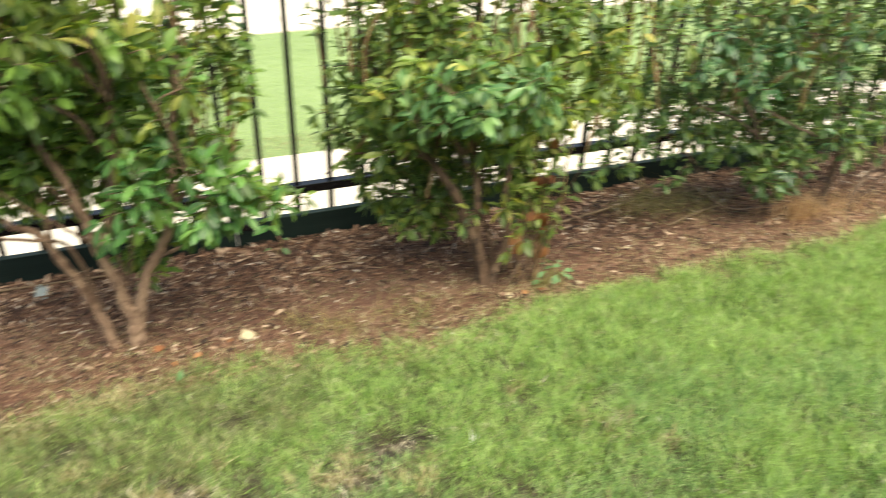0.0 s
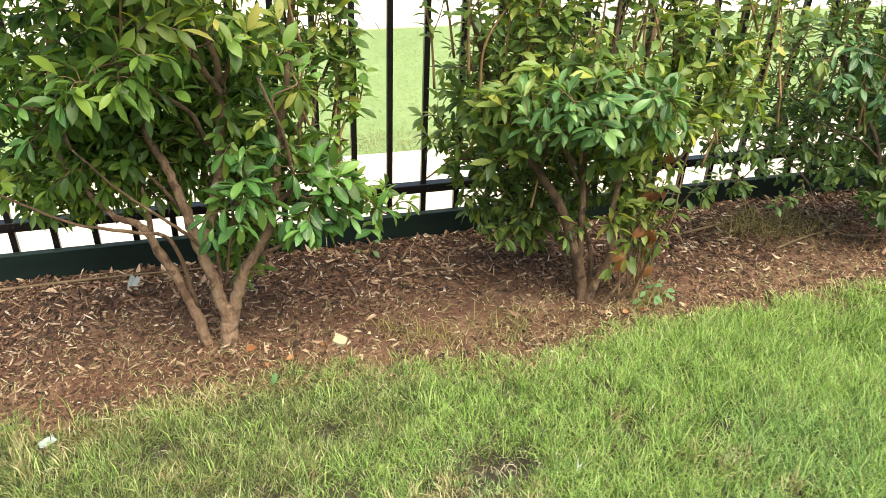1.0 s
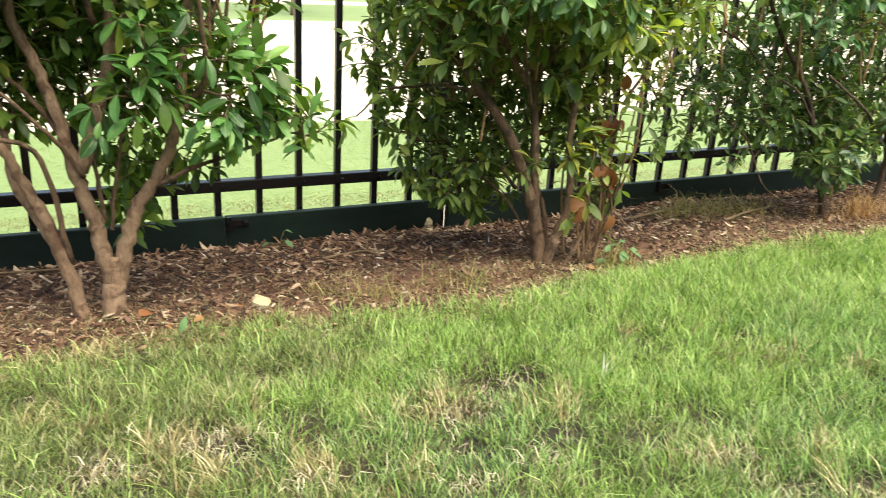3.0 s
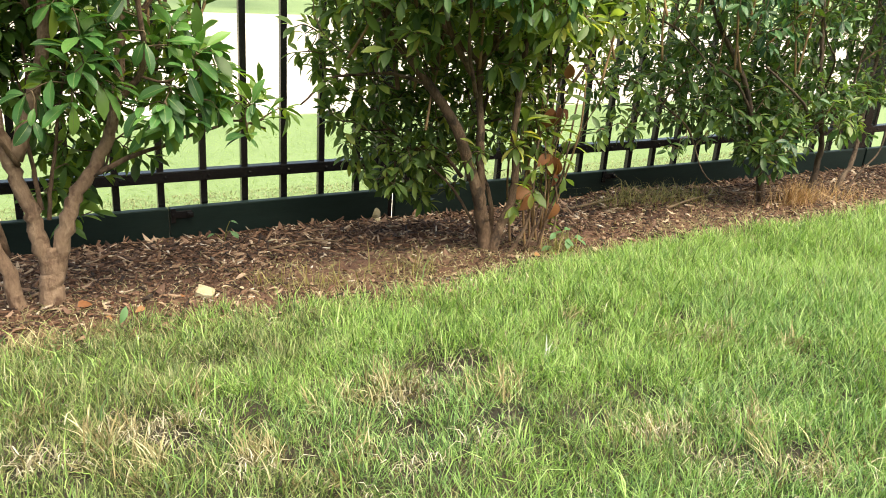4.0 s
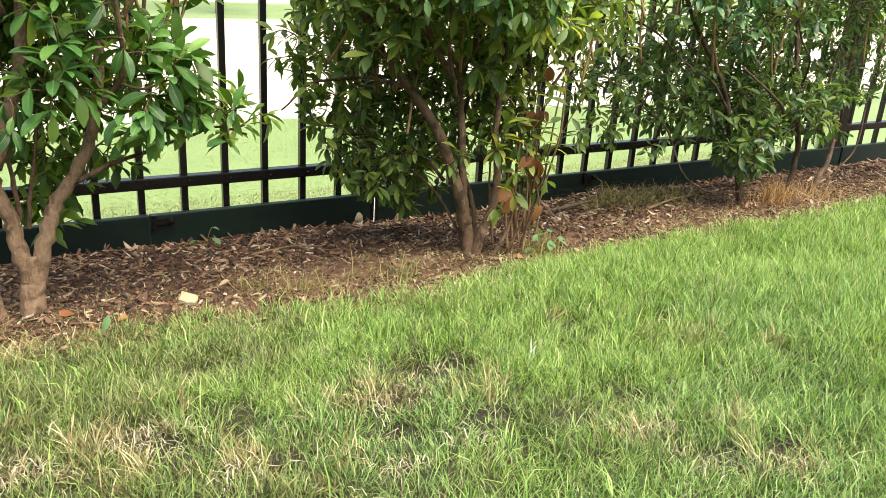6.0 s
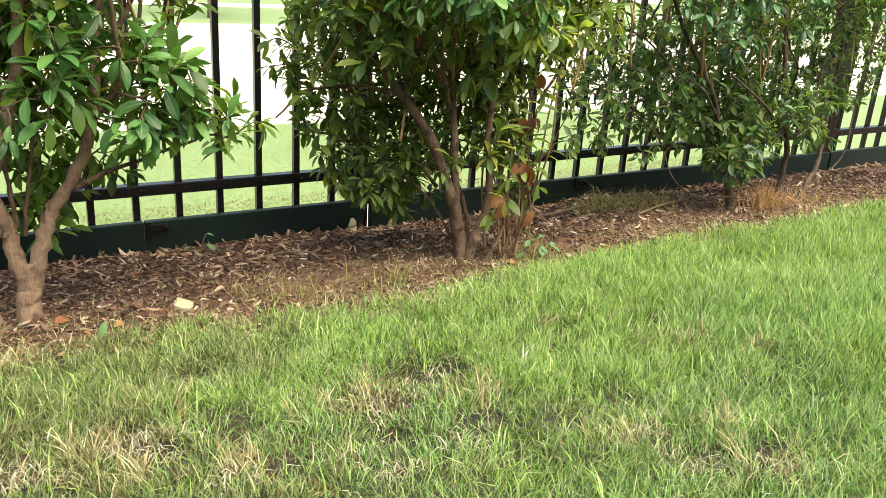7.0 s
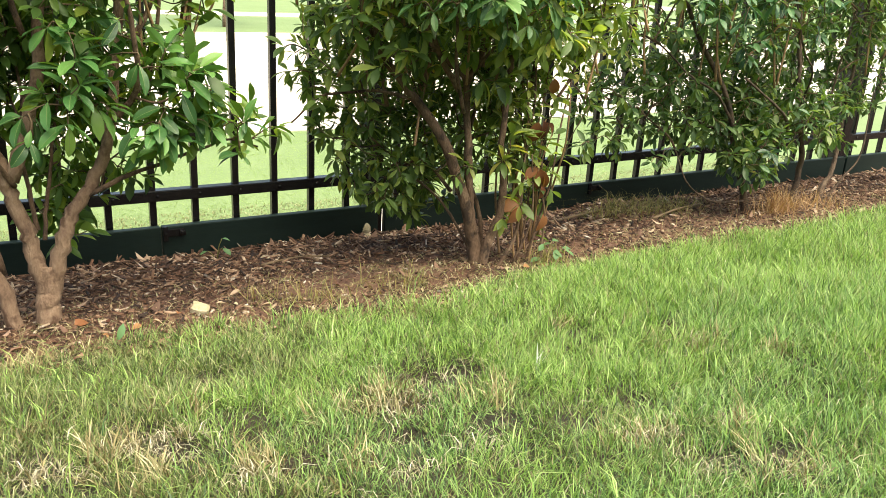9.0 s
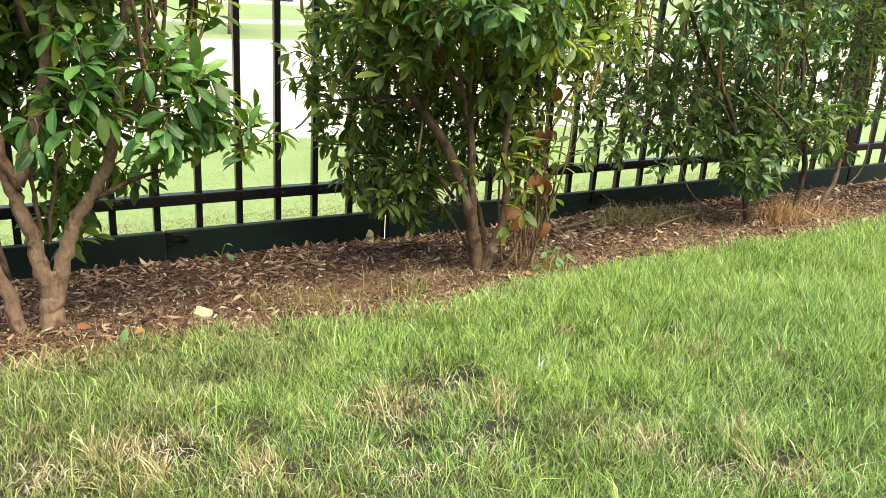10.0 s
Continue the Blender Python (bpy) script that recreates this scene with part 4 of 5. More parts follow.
def arched(base, way, length, width, lean, r):
    """Blades that rise and bow over along way, four-sided at the foot and drawn to a point."""
    n = len(base)
    turn = np.arctan2(way[:, 1], way[:, 0]) + np.pi / 2 + r.normal(size=n) * 0.7
    side = np.stack([np.cos(turn), np.sin(turn), 0 * turn], -1) * (width / 2)[:, None]
    flat = np.concatenate([way, 0 * way[:, :1]], 1) * (lean * length)[:, None]
    rise = (length * np.sqrt(np.clip(1 - 0.7 * np.minimum(lean, 1) ** 2, 0.06, 1)))[:, None] * np.array([0, 0, 1.0])
    mid_, tip = base + 0.42 * flat + 0.58 * rise, base + flat + rise * np.clip(1.06 - 0.2 * lean, 0.55, 1)[:, None]
    co = np.stack([base - side, base + side, mid_ - side * 0.9, mid_ + side * 0.9, tip], 1).reshape(-1, 3)
    return co, (np.array([[0, 1, 3], [0, 3, 2], [2, 3, 4]])[None] + (np.arange(n) * 5)[:, None, None]).reshape(-1, 3)


def hollow(x, y):
    """1 in the middle of a worn hollow, 0 on the sound lawn."""
    near = 0 * x
    for sx, sy, rad in HOLES:
        near = np.maximum(near, np.exp(-(((x - sx) / rad) ** 2 + ((y - sy + 0.5 * rad) / (1.05 * rad)) ** 2)))
    return near


cx, cy, off, own, r = turf(19000, 23, -0.85, 2.7, -1.95, -0.7, 21)
tall = 0.55 * value_noise(cx, cy, 5, 8) + 0.45 * value_noise(cx, cy, 13, 81)
bare = 0.5 * value_noise(cx, cy, 26, 61) + 0.5 * value_noise(cx, cy, 11, 62)
far = np.hypot(cx + 0.25, cy + 2.1)
dry = dryness(cx, cy) + 0.5 * (r.random(len(cx)) - 0.5)
thin = bare < 0.22 + 0.06 * np.clip((0.6 - cx) / 0.6, 0, 1) + 0.05 * r.random(len(cx))
keep = ~thin | (r.random(len(cx)) < 0.45)
keep &= r.random(len(cx)) < np.clip(2.0 / (0.3 + far), 0.35, 1)
keep &= cy < grass_edge(cx) + 0.045 - 0.05 * r.exponential(1.1, len(cx))
near_hole = hollow(cx, cy)
keep &= near_hole < 0.36 + 0.25 * r.random(len(cx))
for sx, sy, rad in WORN + ((0.27, -1.225, 0.075), (0.335, -1.245, 0.05), (-0.14, -1.215, 0.05), (0.15, -1.27, 0.04)):
    keep &= np.exp(-(((cx - sx) / rad) ** 2 + ((cy - sy) / (0.6 * rad)) ** 2)) < 0.25 + 0.75 * r.random(len(cx))
inside = np.minimum(np.minimum(cx + 0.85, 2.7 - cx) / 0.3, (cy + 1.95) / 0.2)
keep &= r.random(len(cx)) < 0.12 + inside
tuft_lean = r.normal(size=(len(cx), 2)) * 0.6
# the tuft's kind: 0 light green, 1 cool green, 2 olive darkened for shade, 3 straw
cool = value_noise(cx, cy, 4.5, 63) - 0.4 * np.clip((cy + 1.25) / 0.2, 0, 1) + 0.3 * np.clip((-cy - 1.2) / 0.3, 0, 1) - 0.25 * np.clip((cx - 0.9) / 0.6, 0, 1) + 0.35 * (r.random(len(cx)) - 0.5)
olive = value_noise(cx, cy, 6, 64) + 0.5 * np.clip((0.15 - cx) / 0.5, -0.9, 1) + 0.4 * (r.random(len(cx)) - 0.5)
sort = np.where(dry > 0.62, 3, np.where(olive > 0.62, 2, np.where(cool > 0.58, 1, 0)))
live = keep[own]
own, off = own[live], off[live]
n = len(own)
x, y = cx[own] + off[:, 0], cy[own] + off[:, 1]
kind = sort[own]
stray = r.random(n)
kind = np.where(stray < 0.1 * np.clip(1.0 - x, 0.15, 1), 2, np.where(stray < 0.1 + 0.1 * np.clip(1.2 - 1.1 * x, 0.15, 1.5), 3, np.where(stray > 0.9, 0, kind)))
way = off / 0.011 * 0.5 + tuft_lean[own] + r.normal(size=(n, 2)) * 0.5
reach = np.linalg.norm(way, axis=1)
way /= reach[:, None] + 1e-9
lean = np.clip(0.12 + 0.34 * reach + 0.25 * r.random(n) ** 2, 0.1, 1.25)
length = (0.014 + 0.03 * r.random(n) ** 1.6) * (0.5 + 0.9 * tall[own]) * (1.0 + 0.25 * np.clip((x - 0.1) / 1.0, 0, 1)) + 0.0035 * far[own]
width = (0.0007 + 0.00075 * r.random(n)) * (0.72 + 0.35 * far[own])
under = r.random(n) < 0.4
length = np.where(under, 0.5 * length + 0.004, length)
lean = np.where(under, 0.5 + 0.7 * r.random(n), lean)
length *= (1 - 0.45 * near_hole[own]) * np.where(thin[own], 0.6, 1)
foot = np.stack([x, y, land(x, y) - 0.003 + under * 0.014 * r.random(n)], -1)
for k, name, mat, label in ((0, "grass", grass_mat, "patchy bright green lawn grass"), (1, "cool_grass", cool_grass_mat, "cooler green grass in the thick of the lawn"), (2, "olive_shade_grass", olive_shade_grass_mat, "duller olive-green grass darkened for shade at the left of the lawn"), (3, "dry_grass", dry_grass_mat, "dry straw-coloured grass among the green lawn")):
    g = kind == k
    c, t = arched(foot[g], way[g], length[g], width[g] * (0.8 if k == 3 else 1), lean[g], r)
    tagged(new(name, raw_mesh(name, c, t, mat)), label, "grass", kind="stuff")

# coarser grass over the rest of the lawn
x, y, r = scatter(80000, -5.0, 7.5, -5.5, -0.8, 70)
rest = np.maximum(np.maximum(-0.58 - x, x - 2.4) / 0.25, (-1.75 - y) / 0.2) > r.random(len(x))
rest &= y < grass_edge(x) - 0.02
x, y = x[rest], y[rest]
c, t = blades(x, y, 0.02 + 0.03 * r.random(len(x)), (0.0018 + 0.002 * r.random(len(x))) * (1 + np.clip(np.hypot(x - 0.5, y + 1.2) - 1.2, 0, 1.5)), 0.4 + 0.8 * r.random(len(x)), 71)
tagged(new("lawn_grass", raw_mesh("lawn_grass", c, t, grass_mat)), "green lawn grass stretching along the bed", "grass", kind="stuff")
# bleached thatch lying in the worn spots
x, y, r = scatter(90000, -0.9, 1.6, -1.95, -0.85, 64)
worn = 0.6 * dryness(x, y)
for sx, sy, rad in WORN:
    worn = worn + 0.9 * np.exp(-(((x - sx) / rad) ** 2 + ((y - sy) / (0.6 * rad)) ** 2))
for sx, sy, rad in HOLES:
    worn = worn + 0.3 * np.exp(-((np.hypot(x - sx, (y - sy) / 0.75) / rad - 1.15) / 0.4) ** 2)
keep = r.random(len(x)) < 0.025 + 0.9 * np.clip(worn - 0.28, 0, 0.7)
x, y = x[keep], y[keep]
c, t = blades(x, y, 0.008 + 0.012 * r.random(len(x)), 0.0008 + 0.001 * r.random(len(x)), 0.9 + 1.3 * r.random(len(x)), 65, land(x, y) + 0.004 + 0.014 * r.random(len(x)))
tagged(new("thatch", raw_mesh("thatch", c, t, bleached_mat)), "bleached thatch lying in the worn spots of the lawn", "dry grass", kind="stuff")
# upright clumps of dead straw: x, y, radius, how crowded
CLUMPS = ((0.185, -1.28, 0.05, 1.3), (0.214, -1.2, 0.03, 1.5), (0.178, -1.215, 0.03, 1.2), (0.14, -1.243, 0.035, 1.0), (0.077, -1.277, 0.04, 0.6), (0.3, -1.3, 0.05, 0.5), (-0.038, -1.33, 0.06, 1.4), (-0.12, -1.2, 0.05, 0.8), (-0.08, -1.13, 0.04, 0.8),
          (-0.234, -1.235, 0.07, 0.7), (-0.16, -1.32, 0.07, 0.7), (-0.3, -1.1, 0.07, 0.7), (0.347, -1.36, 0.05, 0.5), (0.763, -1.312, 0.06, 0.7), (0.68, -1.24, 0.05, 0.5), (0.829, -1.41, 0.04, 1.0), (0.43, -1.52, 0.06, 0.6), (0.57, -1.55, 0.07, 0.5), (0.55, -1.66, 0.08, 0.6), (0.03, -1.42, 0.06, 0.7), (0.613, -1.12, 0.04, 0.6), (-0.28, -0.84, 0.07, 0.9), (-0.2, -0.8, 0.05, 0.8), (-0.45, -0.9, 0.1, 0.6), (-0.6, -0.95, 0.1, 0.6))
px, py, pw = [], [], []
for sx, sy, rad, crowd in CLUMPS:
    n = int(46000 * rad * rad * crowd)
    stool = r.integers(0, max(2, n // 14), n)
    k = r.random((stool.max() + 1, 2))
    own_way = r.normal(size=(stool.max() + 1, 2)) * 0.7
    px.append(sx + rad * np.sqrt(k[stool, 0]) * np.cos(6.283 * k[stool, 1]) + r.normal(size=n) * 0.006)
    py.append(sy + 0.75 * rad * np.sqrt(k[stool, 0]) * np.sin(6.283 * k[stool, 1]) + r.normal(size=n) * 0.006)
    pw.append(own_way[stool] + r.normal(size=(n, 2)) * 0.6)
px, py, pw = (np.concatenate(v) for v in (px, py, pw))
sound = hollow(px, py) < 0.4 + 0.3 * r.random(len(px))
px, py, pw = px[sound], py[sound], pw[sound]
reach = np.linalg.norm(pw, axis=1)
n = len(px)
c, t = arched(np.stack([px, py, land(px, py)], -1), pw / (reach[:, None] + 1e-9), 0.016 + 0.036 * r.random(n) ** 1.3, 0.0011 + 0.0012 * r.random(n), np.clip(0.2 + 0.4 * reach, 0, 1.3), r)
tagged(new("straw_clumps", raw_mesh("straw_clumps", c, t, straw_mat)), "upright clumps of dead straw in the lawn", "dry grass", kind="stuff")
# single blades that stand over the rest
x, y, r = scatter(5200, -0.8, 2.4, -1.85, -0.76, 66)
stand = (value_noise(x, y, 12, 68) > 0.45) & (hollow(x, y) < 0.3)
x, y = x[stand], y[stand]
c, t = blades(x, y, 0.034 + 0.034 * r.random(len(x)) ** 2, 0.0014 + 0.0012 * r.random(len(x)), 0.4 + 0.6 * r.random(len(x)), 67)
tagged(new("long_grass", raw_mesh("long_grass", c, t, grass_mat)), "long green blades standing over the lawn", "grass", kind="stuff")

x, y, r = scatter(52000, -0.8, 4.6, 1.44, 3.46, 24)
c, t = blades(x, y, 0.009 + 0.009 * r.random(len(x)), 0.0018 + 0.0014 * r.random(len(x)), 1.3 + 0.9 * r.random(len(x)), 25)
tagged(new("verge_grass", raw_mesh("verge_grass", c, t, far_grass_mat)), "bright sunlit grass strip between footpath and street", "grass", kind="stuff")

x, y, r = scatter(9000, -1.0, 5.0, 1.43, 1.66, 27)
c, t = blades(x, y, 0.012 + 0.012 * r.random(len(x)), 0.0016 + 0.001 * r.random(len(x)), 0.6 + 1.2 * r.random(len(x)), 28)
tagged(new("verge_straw", raw_mesh("verge_straw", c, t, dry_grass_mat)), "dry brown grass along the footpath edge", "grass", kind="stuff")

# ---- mulch and litter ----


def chips(x, y, size, seed, flat=0.18):
    """Splintered strips of bark lying at all angles."""
    r = np.random.default_rng(seed)
    n = len(x)
    length, wide, thick = size, np.minimum(size * (0.07 + 0.26 * r.random(n) ** 2), 0.006), 0.001 + 0.003 * r.random(n)
    corner = np.array([(-1, -1, -1), (1, -1, -1), (1, 1, -1), (-1, 1, -1), (-1, -1, 1), (1, -1, 1), (1, 1, 1), (-1, 1, 1)], float) / 2
    co = corner[None] * np.stack([length, wide, thick], -1)[:, None] * (0.65 + 0.7 * r.random((n, 8, 1)))
    a, b, g = r.random(n) * 2 * np.pi, r.normal(size=n) * flat, r.normal(size=n) * flat
    ca, sa, cb, sb, cg, sg = np.cos(a), np.sin(a), np.cos(b), np.sin(b), np.cos(g), np.sin(g)
    X, Y, Z = co[..., 0], co[..., 1], co[..., 2]
    Y, Z = Y * cg[:, None] - Z * sg[:, None], Y * sg[:, None] + Z * cg[:, None]
    X, Z = X * cb[:, None] + Z * sb[:, None], Z * cb[:, None] - X * sb[:, None]
    X, Y = X * ca[:, None] - Y * sa[:, None], X * sa[:, None] + Y * ca[:, None]
    z = land(x, y) + 0.003 + 0.5 * length * np.abs(sb) * 0.5 + 0.006 * r.random(n)
    co = np.stack([X + x[:, None], Y + y[:, None], Z + z[:, None]], -1).reshape(-1, 3)
    quads = np.array([(4, 5, 6), (4, 6, 7), (0, 1, 5), (0, 5, 4), (1, 2, 6), (1, 6, 5), (2, 3, 7), (2, 7, 6), (3, 0, 4), (3, 4, 7)])
    return co, (quads[None] + (np.arange(n) * 8)[:, None, None]).reshape(-1, 3)


x, y, r = scatter(40000, -1.1, 3.1, -0.93, -0.045, 31)
bare = np.exp(-((x - 0.5) / 0.4) ** 2 - ((y + 0.6) / 0.15) ** 2) + 0.6 * np.exp(-((x - 1.7) / 0.3) ** 2 - ((y + 0.55) / 0.12) ** 2)
keep = r.random(len(x)) > 0.8 * bare + 0.2 * (value_noise(x, y, 5, 32) > 0.6)
keep &= y > grass_edge(x) - 0.04
x, y, bare = x[keep], y[keep], bare[keep]
deep = np.clip((y + 0.6) / 0.35, 0, 1)
size = 0.004 + 0.005 * r.random(len(x)) + (0.02 + 0.024 * deep) * r.random(len(x)) ** (5 - 2.6 * deep) * (1 - 0.6 * np.clip(bare, 0, 1))
c, t = chips(x, y, size, 33, 0.24)
x2, y2, r = scatter(5000, -4.5, 6.5, -0.84, -0.05, 34)
out = (x2 < -1.1) | (x2 > 3.1)
x2, y2 = x2[out], y2[out]
c, t = joined([(c, t), chips(x2, y2, 0.02 + 0.03 * r.random(len(x2)), 35)])
tagged(new("mulch", raw_mesh("mulch", c, t, chip_mat)), "weathered brown bark mulch strewn over the bed", "mulch", kind="stuff")

# straw and shed stalks at the edge of the bed
x, y, r = scatter(12000, -1.2, 3.2, -0.93, -0.3, 41)
keep = (y > grass_edge(x) - 0.07) & (r.random(len(x)) < np.clip((-y - 0.25) / 0.5, 0.05, 1) ** 1.5 * (0.2 + 1.0 * value_noise(x, y, 4, 42)))
x, y = x[keep], y[keep]
c, t = blades(x, y, 0.012 + 0.0 * x, 0.0014 + 0.001 * r.random(len(x)), 1.0 + 3.2 * r.random(len(x)), 43, land(x, y) + 0.008)
tagged(new("straw", raw_mesh("straw", c, t, dry_grass_mat)), "dry straw strewn at the edge of the mulch", "straw", kind="stuff")
x, y, r = scatter(26000, -1.0, 2.6, -0.95, -0.58, 143)
off = y - grass_edge(x)
keep = (off > -0.06) & (r.random(len(x)) < 0.85 * np.exp(-np.maximum(off, 0) / 0.055) * (0.15 + 1.1 * value_noise(x, y, 7, 144)))
x, y = x[keep], y[keep]
c, t = blades(x, y, 0.007 + 0.004 * r.random(len(x)), 0.0009 + 0.0008 * r.random(len(x)), 0.8 + 2.4 * r.random(len(x)), 145, land(x, y) + 0.006)
tagged(new("edge_straw", raw_mesh("edge_straw", c, t, straw_mat)), "pale broken straw between the lawn and the mulch", "straw", kind="stuff")

x, y, r = scatter(15000, -1.2, 3.2, -0.84, -0.06, 141)
c, t = blades(x, y, 0.01 + 0 * x, 0.0013 + 0.0012 * r.random(len(x)), 0.8 + 3.0 * r.random(len(x)), 142, land(x, y) + 0.007)
tagged(new("stalk_litter", raw_mesh("stalk_litter", c, t, stalk_mat)), "fine brown stalks and needles over the mulch", "plant litter", kind="stuff")

# withered grass round the feet of the shrubs, and weeds in the bed
r = np.random.default_rng(45)


def tuft_patch(name, spots, count, mat, length, label, seed):
    px, py = [], []
    for sx, sy, rad, share in spots:
        n = int(count * share)
        px.append(sx + r.normal(size=n) * rad)
        py.append(sy + r.normal(size=n) * rad * 0.7)
    px, py = np.concatenate(px), np.concatenate(py)
    c, t = blades(px, py, length * (0.4 + 0.8 * r.random(len(px))), 0.0009 + 0.0012 * r.random(len(px)), 0.2 + 2.2 * r.random(len(px)) ** 1.3, seed)
    return tagged(new(name, raw_mesh(name, c, t, mat)), label, "grass", kind="stuff")


tuft_patch("withered_grass", [(1.9, -0.58, 0.022, 0.4), (1.95, -0.57, 0.03, 0.26), (2.06, -0.57, 0.05, 0.16), (2.18, -0.56, 0.06, 0.1), (1.82, -0.58, 0.06, 0.08)], 460, rust_grass_mat, 0.1, "orange-brown withered grass round the shrub stems", 46)
tuft_patch("shed_straw", [(0.78, -0.66, 0.06, 0.3), (0.88, -0.67, 0.06, 0.25), (1.1, -0.67, 0.1, 0.3), (1.35, -0.66, 0.12, 0.2), (0.68, -0.66, 0.05, 0.15), (-0.16, -0.66, 0.06, 0.25), (-0.3, -0.72, 0.1, 0.3)], 420, straw_mat, 0.022, "short dry straw lying round the feet of the shrubs", 49)
# a dead upright blade and a fallen green leaf in the lawn
c, t = blades(np.array([0.447, 0.444, 0.451, 0.442, 0.454]), np.full(5, -1.262), np.array([0.055, 0.05, 0.045, 0.038, 0.03]), np.full(5, 0.0035), np.array([0.1, 0.2, 0.25, 0.4, 0.4]), 48)
tagged(new("bleached_blade", raw_mesh("bleached_blade", c, t, trim_mat)), "bleached white dead grass blade standing in the lawn", "grass blade")
f = leaf_frames(np.array([[-0.115, -0.83, float(land(-0.115, -0.83)) + 0.035]]), np.array([[0.35, 0.1, 0.75]]), np.array([[0.1, -1, 0.4]]), np.array([0.032]), np.array([1.2]))[0]
tagged(piece("fallen_leaf", raw_mesh("fallen_leaf", LEAF_CO, LEAF_TRIS, weed_leaf_mat, True), None, Matrix((*(tuple(row) for row in f), (0, 0, 0, 1)))), "fallen green leaf caught upright at the lawn edge", "leaf")
tuft_patch("weeds", [(1.6, -0.35, 0.1, 0.6), (1.45, -0.3, 0.06, 0.2), (0.2, -0.62, 0.02, 0.05), (0.3, -0.68, 0.03, 0.08), (0.93, -0.66, 0.03, 0.1), (0.5, -0.7, 0.05, 0.1)], 700, weed_mat, 0.07, "yellow-green weedy grass in the mulch", 47)


def broad_weed(x, y, leaves, seed):
    """A small broad-leaved weed: short stems, each with its leaf."""
    r = np.random.default_rng(seed)
    z = float(land(x, y))
    w = thing("weed", (x, y, z), "small broad-leaved green weed in the mulch", "weed", "weeds in the bed")
    me = raw_mesh("weed_leaf", LEAF_CO * (1.25, 1, 1), LEAF_TRIS, weed_leaf_mat, True)
    for k in range(leaves):
        a = k * 2.4 + r.random()
        out = np.array([math.cos(a), math.sin(a), 0.0])
        tip = out * (0.012 + 0.02 * r.random()) + (0, 0, 0.02 + 0.05 * r.random())
        line = smooth_line([(0, 0, -0.004), tip * (0.4, 0.4, 0.6), tip], 3)
        piece("stem", raw_mesh("stem", *tube(line, np.linspace(0.0014, 0.0009, len(line)), 5), weed_mat, True), w)
        f = leaf_frames(tip[None], (out + (0, 0, 0.1 - 0.5 * r.random()))[None], np.array([[0, -0.3, 1.0]]), np.array([0.022 + 0.014 * r.random()]), np.array([1.2]))[0]
        piece("leaf", me, w, Matrix((*(tuple(row) for row in f), (0, 0, 0, 1))))


broad_weed(0.965, -0.655, 9, 1)
broad_weed(0.93, -0.66, 5, 2)
broad_weed(0.235, -0.16, 3, 3)

# shed leaves
CURL_CO, CURL_TRIS = leaf_arrays(1.0, 0.42, 0.3, 0.5, 0.7)
WILT_CO, WILT_TRIS = leaf_arrays(1.0, 0.4, 0.35, 0.75, 1.0, rows=7)
x, y, r = scatter(2600, -1.5, 3.6, -0.75, -0.045, 51)
keep = r.random(len(x)) < 0.12 + 0.9 * np.exp(-((y + 0.1) / 0.1) ** 2) + 0.5 * np.exp(-((x + 0.15) / 0.2) ** 2 - ((y + 0.66) / 0.09) ** 2)
x, y = x[keep], y[keep]
a = r.random(len(x)) * 2 * np.pi
F = leaf_frames(np.stack([x, y, land(x, y) + 0.01], -1), np.stack([np.cos(a), np.sin(a), 0.08 * r.normal(size=len(x))], -1),
                np.array([0, 0, 1.0]) * r.choice([-1, 1], len(x))[:, None] + r.normal(size=(len(x), 3)) * 0.2, 0.016 + 0.022 * r.random(len(x)), 0.7 + 0.5 * r.random(len(x)))
c, t = lay(F, CURL_CO, CURL_TRIS)
tagged(new("leaf_litter", raw_mesh("leaf_litter", c, t, dead_leaf_mat, True)), "curled brown shed leaves lying along the fence", "dead leaves", kind="stuff")

wilt_mesh = raw_mesh("withered_leaf", WILT_CO, WILT_TRIS, rust_leaf_mat, True)
curl_mesh = raw_mesh("dead_leaf", CURL_CO, CURL_TRIS, rust_leaf_mat, True)


def lay_leaf(name, place, way, face, size, label, group, me=None):
    f = leaf_frames(np.array([place], float), np.array([way], float), np.array([face], float), np.array([size]), np.array([1.5]))[0]
    return tagged(piece(name, me or curl_mesh, None, Matrix((*(tuple(row) for row in f), (0, 0, 0, 1)))), label, "dead leaf", group)


for x, y, a, size in ((-0.165, -0.645, 0.4, 0.032), (-0.1, -0.65, 2.2, 0.02), (-0.05, -0.69, 3.6, 0.022), (-0.12, -0.7, 5.0, 0.018), (0.02, -0.67, 1.1, 0.018), (0.83, -0.7, 0.1, 0.024), (0.9, -0.7, 2.0, 0.022)):
    lay_leaf("dead_leaf", (x, y, float(land(x, y)) + 0.012), (math.cos(a), math.sin(a), 0.1), (0.2, -0.4, 1), size, "orange-brown shed leaf on the mulch by a trunk", "shed leaves by the trunks")
